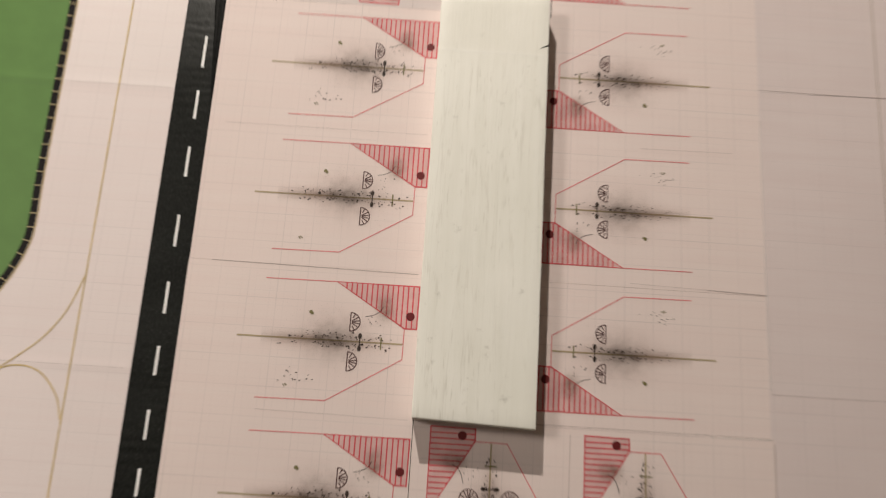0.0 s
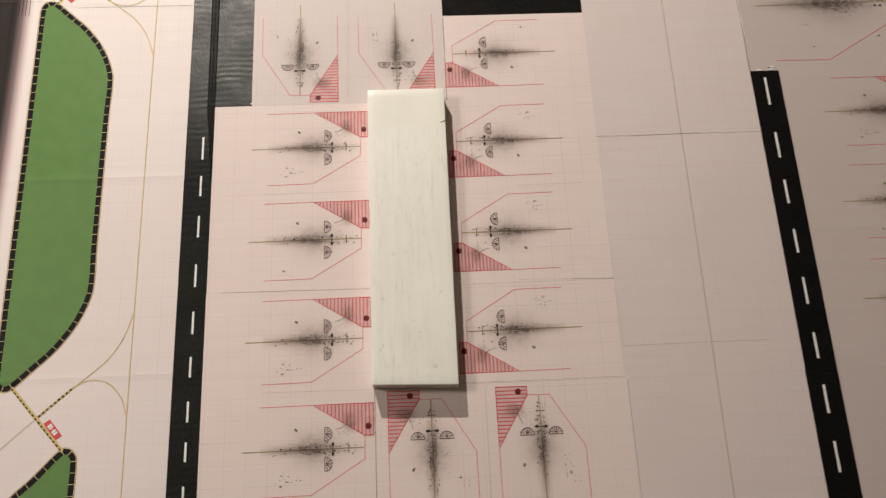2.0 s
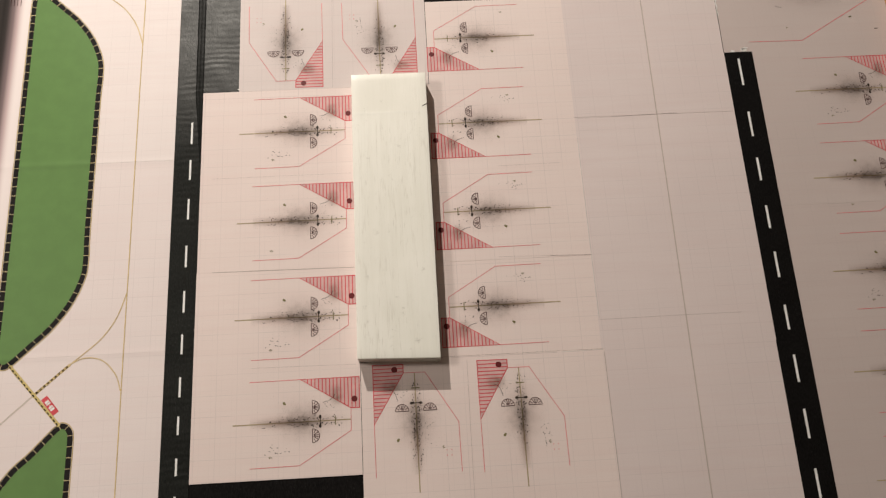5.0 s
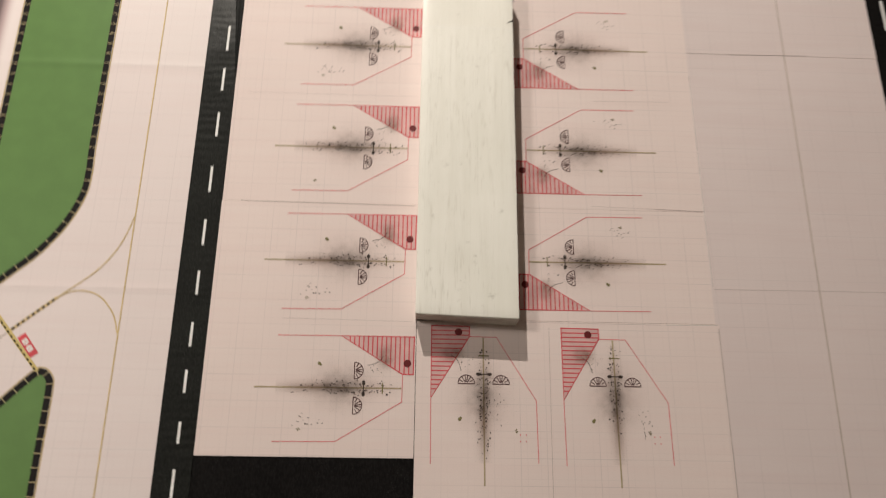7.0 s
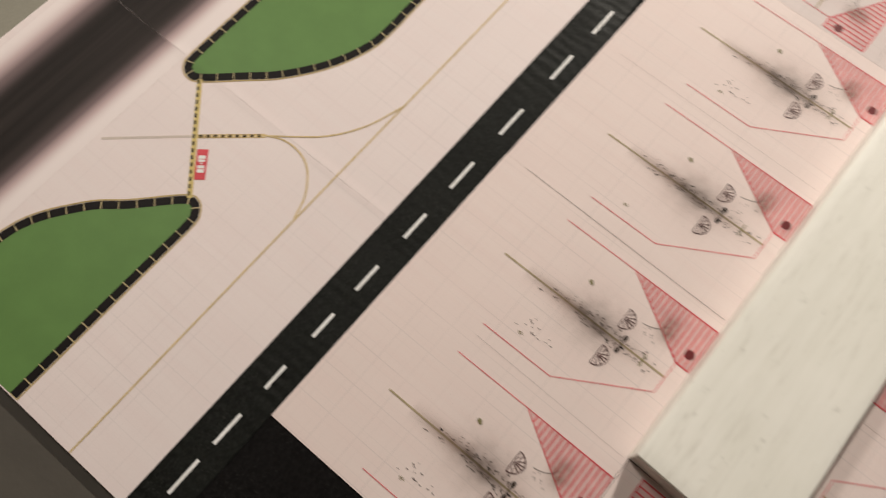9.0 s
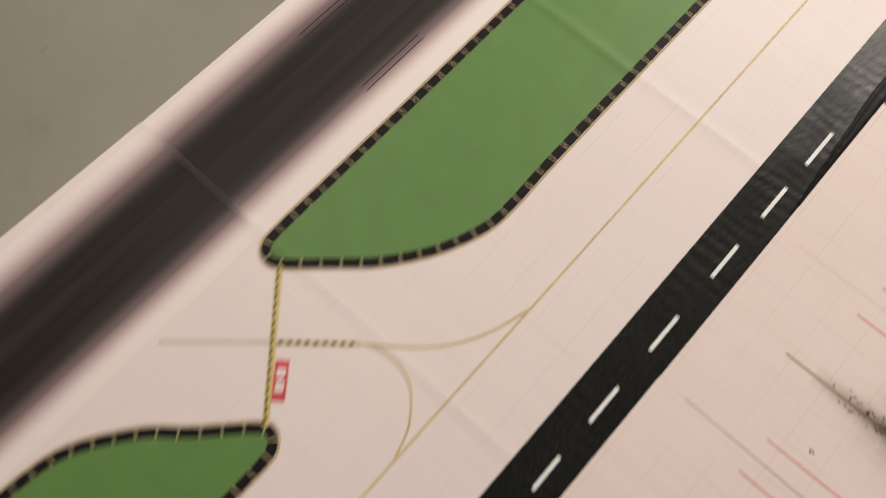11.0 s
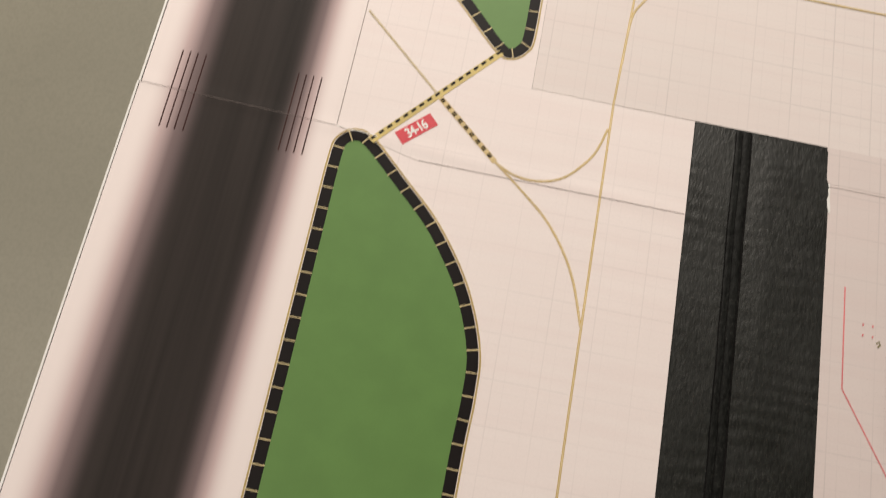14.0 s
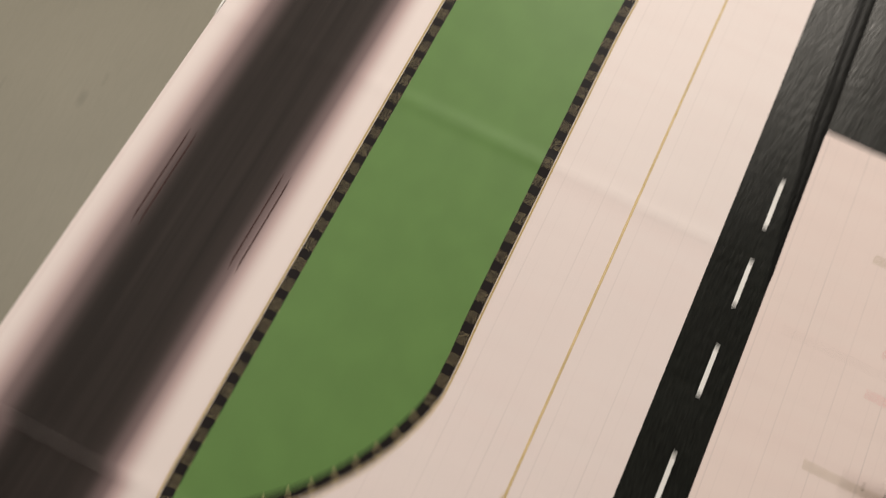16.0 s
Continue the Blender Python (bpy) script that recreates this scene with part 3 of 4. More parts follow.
# ---- the black roads ----
def west_road():
    road = new("road_strip")
    tagged(road, "black gaffer tape road with white dashes between the sheets", "road", kind="structure")
    low = [(-0.1802, -0.66), (-0.1533, -0.66), (-0.1530, -0.0200), (-0.1802, -0.0200)]
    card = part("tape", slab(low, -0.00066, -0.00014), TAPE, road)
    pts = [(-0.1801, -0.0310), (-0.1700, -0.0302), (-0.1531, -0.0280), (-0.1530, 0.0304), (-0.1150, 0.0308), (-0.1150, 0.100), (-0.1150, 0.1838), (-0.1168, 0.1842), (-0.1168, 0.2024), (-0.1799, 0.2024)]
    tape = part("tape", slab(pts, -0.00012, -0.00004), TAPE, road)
    # the wide piece of tape bulges softly beside the lap
    bm = bmesh.new()
    rows, cols = 48, 22
    grid = []
    for r in range(rows + 1):
        y = 0.0318 + 0.1690 * r / rows
        swell = 0.0009 * min(1.0, 0.25 + 1.6 * r / rows) * min(1.0, (rows - r) / 5 + 0.2)
        line = []
        for c in range(cols + 1):
            u = c / cols
            x = -0.1526 + (0.0362 if y > 0.1842 else 0.0374) * u
            h = swell * (math.sin(math.pi * min(u / 0.52, 1.0) / 2) if u < 0.26 else math.sin(math.pi / 4) * (1.0 - (u - 0.26) / 0.74) ** 0.8)
            h += 0.00012 * noise.noise((x * 120, y * 60, 8))
            line.append(bm.verts.new((x, y, 0.00003 + max(h, 0.0))))
        grid.append(line)
    for a, b in zip(grid, grid[1:]):
        for i in range(cols):
            bm.faces.new((a[i], a[i + 1], b[i + 1], b[i]))
    for f in bm.faces:
        f.smooth = True
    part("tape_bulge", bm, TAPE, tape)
    # the lap of the two tape widths, a low double ridge
    bm = bmesh.new()
    rows, cols = 60, [(-0.1608, 0.0), (-0.1600, 0.0003), (-0.1588, 0.0004), (-0.1576, 0.0001), (-0.1566, 0.0003), (-0.1552, 0.0005), (-0.1540, 0.0004), (-0.1526, 0.0)]
    grid = []
    for r in range(rows + 1):
        y = -0.0560 + 0.2580 * r / rows
        fade = min(1.0, (r / rows) * 3.2)
        wob = 0.0004 * noise.noise((0, y * 30, 0))
        spread = min(1.0, 0.10 + (r / rows) * 2.6)
        grid.append([bm.verts.new((-0.1530 + (x + 0.1530) * spread + wob, y, 0.00003 + h * fade * (1 + 0.35 * noise.noise((x * 200, y * 90, 1))))) for x, h in cols])
    for a, b in zip(grid, grid[1:]):
        for i in range(len(cols) - 1):
            bm.faces.new((a[i], a[i + 1], b[i + 1], b[i]))
    for f in bm.faces:
        f.smooth = True
    part("tape_lap", bm, FOLD, tape)
    # flat dull-black strips that stand in for shade in the lap's creases
    for x, w, y0 in ((-0.1606, 0.0008, 0.010), (-0.1575, 0.0005, -0.020), (-0.1534, 0.0012, -0.050)):
        bm = bmesh.new()
        for k in range(44):
            ya, yb = (y0 + (0.2005 - y0) * (k + e) / 44 for e in (0, 1))
            pair = []
            for y in (ya, yb):
                spread = min(1.0, 0.10 + ((y + 0.056) / 0.258) * 2.6)
                cx = -0.1530 + (x + 0.1530) * spread + 0.0004 * noise.noise((0, y * 30, 0)) + 0.00025 * noise.noise((y * 160, x * 900, 4))
                half = w * (0.6 + 0.5 * noise.noise((y * 220, x * 500, 6))) / 2
                pair.append((cx - half, cx + half, y))
            (a0, a1, ya), (b0, b1, yb) = pair
            face(bm, [(a0, ya), (a1, ya), (b1, yb), (b0, yb)], 0.00058)
        part("tape_crease", bm, CARD, tape)
    dash_rows(road, -0.1627, [(-0.0034, -0.0280), (-0.0463, -0.0680), (-0.0893, -0.1115), (-0.1393, -0.1618), (-0.1863, -0.2080), (-0.2297, -0.2490),
                              (-0.2712, -0.2900), (-0.3079, -0.3250), (-0.3462, -0.3620), (-0.3800, -0.4000), (-0.4108, -0.4325), (-0.4450, -0.4650), (-0.482, -0.503)], 0.0020, 0.0063)


def dash_rows(road, x, rows, width, drift=0.0):
    for k, (a, b) in enumerate(rows):
        bm = bmesh.new()
        pts = [(x - drift * (0.05 - a) + 0.0003 * noise.noise((k, j, 3)), a + (b - a) * j / 4) for j in range(5)]
        strip(bm, pts, width * (1 + 0.12 * noise.noise((k, 7, 5))), INK_Z)
        part("dash", bm, CHALK, road)


def east_road():
    road = new("road_strip")
    tagged(road, "black strip road with hand-painted white dashes", "road", kind="structure")
    part("tape", slab([(0.4131, -0.66), (0.4442, -0.66), (0.4449, -0.15), (0.4455, 0.0556), (0.4145, 0.0554), (0.4140, -0.15)], -0.00066, 0.00008), CARD, road)
    dash_rows(road, 0.4290, [(0.0473, 0.0149), (-0.0173, -0.0463), (-0.0711, -0.0970), (-0.1247, -0.1498), (-0.1751, -0.2021), (-0.2305, -0.2557),
                             (-0.2806, -0.3073), (-0.3328, -0.3606), (-0.388, -0.416), (-0.444, -0.472)], 0.0024, 0.0018)


# ---- runway and grass ----
def runway():
    base = new("runway_print")
    tagged(base, "dark rubber-streaked runway printed on the sheets", "runway", kind="structure")
    bm = bmesh.new()
    for y0, y1 in ((-0.4511, -0.2456), (-0.2454, 0.16505), (0.16505, 0.499)):
        face(bm, rect(-0.4340, -0.3450, y0, y1), INK_Z * 0.6)
    part("rubber_band", bm, RUNWAY, base)
    for xs, y0, y1 in (((-0.4206, -0.4171, -0.4136, -0.4097, -0.3660, -0.3625, -0.3590, -0.3552), 0.1470, 0.1864),
                       ((-0.4146, -0.4111, -0.3666, -0.3630), -0.1514, -0.1064)):
        for x in xs:
            bm = bmesh.new()
            strip(bm, [(x, y0), (x, y1)], 0.0006, INK_Z * 1.6)
            part("touchdown_line", bm, RUBBER_LINE, base)


YM = -0.0457
HALF = [(-0.3425, 0.030), (-0.3425, 0.105), (-0.3424, 0.149), (-0.3404, 0.1590), (-0.3338, 0.1634), (-0.3256, 0.1608), (-0.3075, 0.1442), (-0.2891, 0.1263),
        (-0.2723, 0.1021), (-0.2622, 0.0766), (-0.2604, 0.0555), (-0.2612, 0.0200)]
ISLAND_MID = HALF + [(x, 2 * YM - y) for x, y in reversed(HALF)]
ISLAND_END = [(-0.3426, -0.4505), (-0.3425, -0.430), (-0.3378, -0.3848), (-0.3181, -0.3522), (-0.2996, -0.3345), (-0.2779, -0.3120), (-0.2700, -0.3092), (-0.2640, -0.3140),
              (-0.2617, -0.3228), (-0.2617, -0.360), (-0.2617, -0.410), (-0.2617, -0.4505)]


def island(outline, closed):
    """A green grass island with its black, yellow-ticked shoulder."""
    thing = new("grass_island")
    tagged(thing, "green grass island with black shoulder and yellow ticks printed on paper", "grass island", "grass islands beside the runway")
    line = curve(outline, closed)
    area = sum(a[0] * b[1] - b[0] * a[1] for a, b in zip(line, line[1:] + line[:1]))
    if area > 0:
        line = line[::-1]
    pts, nor = offsets(line, closed)
    inner = [tuple(p - m * 0.0030) for p, m in zip(pts, nor)]
    bm = bmesh.new()
    face(bm, inner, INK_Z * 0.8)
    part("grass", bm, GREEN, thing)
    bm = bmesh.new()
    strip(bm, line, 0.0050, INK_Z * 1.2, closed, -0.0022)
    shoulder = part("shoulder", bm, SOOT, thing)
    bm = bmesh.new()
    strip(bm, line, 0.0008, INK_Z * 1.5, closed, 0.0010)
    part("edge_line", bm, KHAKI_EDGE, thing)
    tick = bmesh.new()
    strip(tick, [(0, -0.0047), (0, 0.0010)], 0.0005, INK_Z * 1.7)
    me = None
    for p, d in along(line, 0.01003, closed, 0.004):
        if me is None:
            first = part("tick", tick, PALE_YELLOW, shoulder)
            me = first.data
            ob = first
        else:
            ob = new("tick", me)
            ob.parent = shoulder
        ob.matrix_local = Matrix.Translation((p.x, p.y, 0)) @ Matrix.Rotation(math.atan2(d.y, d.x), 4, "Z")


def flip(points):
    return [(x, 2 * YM - y) for x, y in points]


# ---- taxiway lines ----
LAYER = [0.0]

def line_thing(name, points, width, mat, label, rail=None):
    thing = new(name)
    tagged(thing, label, "taxiway line", "painted taxiway lines")
    LAYER[0] += 0.000006
    bm = bmesh.new()
    strip(bm, points, width, INK_Z * 1.2 + LAYER[0])
    part("stripe", bm, rail or mat, thing)
    if rail:
        bm = bmesh.new()
        strip(bm, points, width * 0.42, INK_Z * 1.5 + LAYER[0] + 0.00008)
        part("core_stripe", bm, PALE_CORE if mat is PALE_YELLOW else mat, thing)
    return thing


def taxi_exit(upper):
    f = (lambda p: p) if upper else flip
    tag = "thin yellow curved taxiway line leading to the runway"
    into = f([(-0.3415, 0.2262), (-0.3003, 0.1890)])
    line_thing("taxiway_line", into, 0.00105 if upper else 0.0018, PALE_YELLOW if upper else GREY_LINE, tag, KHAKI if upper else None)
    line_thing("taxiway_line", curve(f([(-0.2692, 0.1619), (-0.2555, 0.1510), (-0.2424, 0.1394), (-0.2325, 0.1262), (-0.2258, 0.1125), (-0.2202, 0.0942)])), 0.00105, PALE_YELLOW, tag, GOLD)
    line_thing("taxiway_line", curve(f([(-0.2692, 0.1619), (-0.2610, 0.1578), (-0.2527, 0.1565), (-0.2440, 0.1578), (-0.2365, 0.1616), (-0.2300, 0.1683), (-0.2244, 0.1768), (-0.2204, 0.1895)])), 0.00105, PALE_YELLOW, tag, GOLD)
    # dashed lead-in
    thing = new("lead_in_line")
    tagged(thing, "yellow lead-in line with black dashes", "taxiway line", "painted taxiway lines")
    pts = f([(-0.3003, 0.1890), (-0.2692, 0.1619)])
    bm = bmesh.new()
    strip(bm, pts, 0.0025, INK_Z * 1.2)
    stripe = part("stripe", bm, PALE_CORE, thing)
    for side in (-0.0010, 0.0, 0.0010):
        bm = bmesh.new()
        strip(bm, pts, 0.00045, INK_Z * 1.5, shift=side)
        part("rail", bm, GOLD, stripe)
    for p, d in along(pts, 0.0043, False, 0.0028):
        for side in (-0.0005, 0.0005):
            bm = bmesh.new()
            c = p + Vector((-d.y, d.x)) * side
            strip(bm, [tuple(c - d * 0.0011), tuple(c + d * 0.0011)], 0.0008, INK_Z * 1.9)
            part("black_dash", bm, SOOT, stripe)
    # holding position
    thing = new("holding_line")
    tagged(thing, "yellow holding position line with black dashes", "holding line", "holding lines at the runway")
    pts = [(-0.3264, 0.1604), (-0.2756, 0.2179)] if upper else flip([(-0.3262, 0.1604), (-0.2748, 0.2193)])
    bm = bmesh.new()
    strip(bm, pts, 0.0032, INK_Z * 1.8)
    stripe = part("stripe", bm, YELLOW, thing)
    side = 0.0006 if upper else -0.0006
    for p, d in along(pts, 0.0046, False, 0.0018):
        bm = bmesh.new()
        c = p + Vector((-d.y, d.x)) * side
        strip(bm, [tuple(c - d * 0.0013), tuple(c + d * 0.0013)], 0.0013, INK_Z * 2.3)
        part("black_dash", bm, SOOT, stripe)


def sign_plate(x, y, turn, length, width, words):
    thing = new("runway_sign")
    thing.matrix_world = pose(x, y, 0, 0, 0, turn)
    tagged(thing, "red printed runway sign with white figures", "sign", "red runway signs")
    bm = bmesh.new()
    face(bm, rect(-length / 2, length / 2, -width / 2, width / 2), INK_Z * 1.5)
    plate = part("plate", bm, SIGN_RED, thing)
    if not words:
        for k, (x, w) in enumerate(((-0.0042, 0.0022), (-0.0016, 0.0020), (0.0006, 0.0010), (0.0024, 0.0016), (0.0047, 0.0022))):
            bm = bmesh.new()
            face(bm, rect(x - w / 2, x + w / 2, -0.0021 if k != 2 else -0.0005, 0.0021 if k != 2 else 0.0005), INK_Z * 2.4)
            part("lettering_bar", bm, WHITE, plate)
        return
    data = bpy.data.curves.new("lettering", "FONT")
    data.body, data.align_x, data.align_y, data.size = words, "CENTER", "CENTER", width * 0.86
    data.space_character = 0.92
    data.offset = 0.00016
    text = new("lettering", data)
    bpy.context.view_layer.update()
    me = bpy.data.meshes.new_from_object(text.evaluated_get(bpy.context.evaluated_depsgraph_get()))
    bpy.data.objects.remove(text)
    me.materials.clear()
    me.materials.append(WHITE)
    ob = new("lettering", me)
    ob.parent = plate
    ob.location = (0, -0.0002, INK_Z * 2.4)
    ob.scale = (0.86, 1.12, 1)


# ---- parking stands ----
def fan(bm, cx, cy, r, z):
    """A half round chock symbol with rays."""
    arc = [(cx + r * 1.05 * math.cos(a), cy + r * math.sin(a)) for a in (math.pi * (k / 12 - 0.5) for k in range(13))]
    strip(bm, arc, 0.0006, z)
    strip(bm, [(cx, cy - r), (cx, cy + r)], 0.0007, z)
    for a in (-62, -34, -10, 10, 34, 62):
        c, s = math.cos(radians(a)), math.sin(radians(a))
        r0 = 0.0012 if abs(a) < 40 else 0.003
        strip(bm, [(cx + r0 * c, cy + r0 * s), (cx + r * 1.03 * c, cy + r * 0.98 * s)], 0.0006, z)


def stand(variant):
    """A parking stand's print: origin at its red dot, nose to +x."""
    rng = random.Random(variant * 17 + 3)
    thing = new("parking_stand")
    tagged(thing, "red outlined aircraft parking stand with dark oil stains, printed on paper", "parking stand", "aircraft parking stands")
    z = INK_Z
    bm = bmesh.new()
    face(bm, rect(-0.098, 0.004, -0.052, 0.020), z * 1.55)
    part("oil_stain", bm, STAIN, thing, "soft dark oil stain")
    bm = bmesh.new()
    face(bm, [(-0.0510, 0.0207), (0.0049, 0.0207), (0.0046, -0.0084), (-0.0034, -0.0084)], z * 0.5)
    hatch = part("hatch_ground", bm, PINK, thing)
    bm = bmesh.new()
    strip(bm, [(-0.0510, 0.0207), (0.0049, 0.0207), (0.0046, -0.0084), (-0.0034, -0.0084)], 0.0009, z * 1.3, True)
    part("hatch_frame", bm, RED, hatch)
    k = 0
    while True:
        x = 0.0011 - 0.00348 * k
        if x < -0.0475:
            break
        low = -0.0084 if x > -0.0034 else -0.0084 + (-0.0034 - x) / 0.0476 * 0.0291
        bm = bmesh.new()
        strip(bm, [(x, low), (x, 0.0205)], 0.0009, z * 1.25)
        part("hatch_line", bm, RED, hatch)
        k += 1
    bm = bmesh.new()
    strip(bm, [(-0.0510, 0.0207), (-0.0990, 0.0203)], 0.0006, z * 1.3)
    strip(bm, [(-0.0034, -0.0084), (-0.0036, -0.0292), (-0.0519, -0.0588), (-0.0978, -0.0593)], 0.0006, z * 1.3)
    part("outline", bm, THIN_RED, thing)
    bm = bmesh.new()
    disc(bm, 0, 0, 0.0029, z * 1.8, 18)
    part("red_dot", bm, DARK_RED, thing, "dark red round dot")
    bm = bmesh.new()
    strip(bm, [(-0.1141, -0.0194), (-0.0040, -0.0190)], 0.0011, z * 1.4)
    part("centreline", bm, KHAKI, thing)
    bm = bmesh.new()
    strip(bm, [(-0.0183, -0.0152), (-0.0183, -0.0233)], 0.0009, z * 1.7)
    part("stop_bar", bm, OLIVE, thing)
    bm = bmesh.new()
    strip(bm, [(-0.0325, -0.0140), (-0.0325, -0.0246)], 0.0008, z * 1.7)
    for y in (-0.0152, -0.0236):
        disc(bm, -0.0325, y, 0.0013, z * 1.9, 10, 1.5)
    part("stop_bar", bm, SPECK, thing)
    for y in (-0.0060, -0.0324):
        bm = bmesh.new()
        fan(bm, -0.0398, y, 0.0063, z * 1.9)
        part("chock_symbol", bm, BROWN, thing)
    # a curved hose mark beside the hatching
    bm = bmesh.new()
    strip(bm, curve([(-0.0300, -0.0020), (-0.0245, -0.0005), (-0.0205, 0.0020), (-0.0185, 0.0055)]), 0.0006, z * 1.6)
    for _ in range(7):
        disc(bm, rng.uniform(-0.028, -0.018), rng.uniform(-0.012, -0.002), rng.uniform(0.0003, 0.0006), z * 1.7, 6)
    part("hose_mark", bm, HOSE, thing)["kind"] = "stuff"
    bm = bmesh.new()
    mid, spread, far = ((-0.048, 0.020, -0.088), (-0.048, 0.018, -0.084), (-0.055, 0.022, -0.096), (-0.038, 0.020, -0.078), (-0.052, 0.024, -0.094), (-0.050, 0.018, -0.084))[variant]
    for _ in range((120, 75, 140, 105, 130, 60)[variant]):
        x = rng.gauss(mid, spread)
        y = -0.0193 + rng.choice((-1, 1)) * (0.0012 + abs(rng.gauss(0, 0.0019)))
        if far < x < -0.008:
            disc(bm, x, y, rng.uniform(0.0003, 0.00085), z * 1.7, 6, rng.uniform(0.35, 0.8), rng.uniform(-0.2, 1.2))
    cx, cy = ((-0.0735, -0.0440), (-0.0776, -0.0462), (-0.058, -0.0300), (-0.068, -0.0405), (-0.0735, -0.0440), (-0.0776, -0.0462))[variant]
    for _ in range((15, 13, 9, 18, 0, 0)[variant]):
        disc(bm, cx + rng.gauss(0, 0.0058), cy + rng.gauss(0, 0.0024), rng.uniform(0.0004, 0.0008), z * 1.7, 6, 0.45, rng.uniform(0.3, 1.3))
    ob = part("speckling", bm, SPECK, thing)
    ob["kind"] = "stuff"
    bm = bmesh.new()
    disc(bm, -0.0665, -0.0010, 0.0013, z * 1.6, 9)
    disc(bm, -0.0655, -0.0018, 0.0010, z * 1.7, 8)
    ox, oy = (-0.0755, -0.0432) if variant in (2, 3) else (-0.0800, -0.0500)
    for dx, dy in ((0, 0), (0.0016, 0.0006), (0.0030, -0.0004), (0.0009, -0.0012)):
        disc(bm, ox + dx * 0.7, oy + dy * 0.7, 0.0005, z * 1.6, 7)
    part("fuel_mark", bm, OLIVE, thing)["kind"] = "stuff"
    if variant in (2, 3):
        bm = bmesh.new()
        for sx in (-1, 1):
            for sy in (-1, 1):
                disc(bm, -0.0797 + 0.0024 * sx, -0.0484 + 0.0022 * sy, 0.0007, z * 1.6, 6, 0.6, 0.8 * sx * sy)
        part("red_mark", bm, THIN_RED, thing)
    return thing


def stands():
    makers = {}
    for variant, turn, dots in (
        (0, 0, ((0.0003, 0.0002), (-0.0004, -0.1994), (0.0, -0.3001))),
        (4, 0, ((-0.0003, -0.0993), (0.5988, -0.0778))),
        (5, 180, ((0.0925, 0.0672),)),
        (1, 180, ((0.0916, -0.0357), (0.0916, -0.1355), (0.0915, -0.2351))),
        (2, 90, ((0.0388, -0.2748),)),
        (3, 90, ((0.1392, -0.2750),)),
        (2, -90, ((-0.0464, 0.0382),)),
        (3, -90, ((0.0553, 0.0382),)),
        (0, 0, ((0.5989, 0.0240), (0.5987, -0.1795), (0.5985, -0.2812), (0.5983, -0.3829))),
    ):
        for x, y in dots:
            m = pose(x, y, 0, 0, 0, turn)
            if variant not in makers:
                makers[variant] = stand(variant)
                makers[variant].matrix_world = m
            else:
                copy_thing(makers[variant], m)


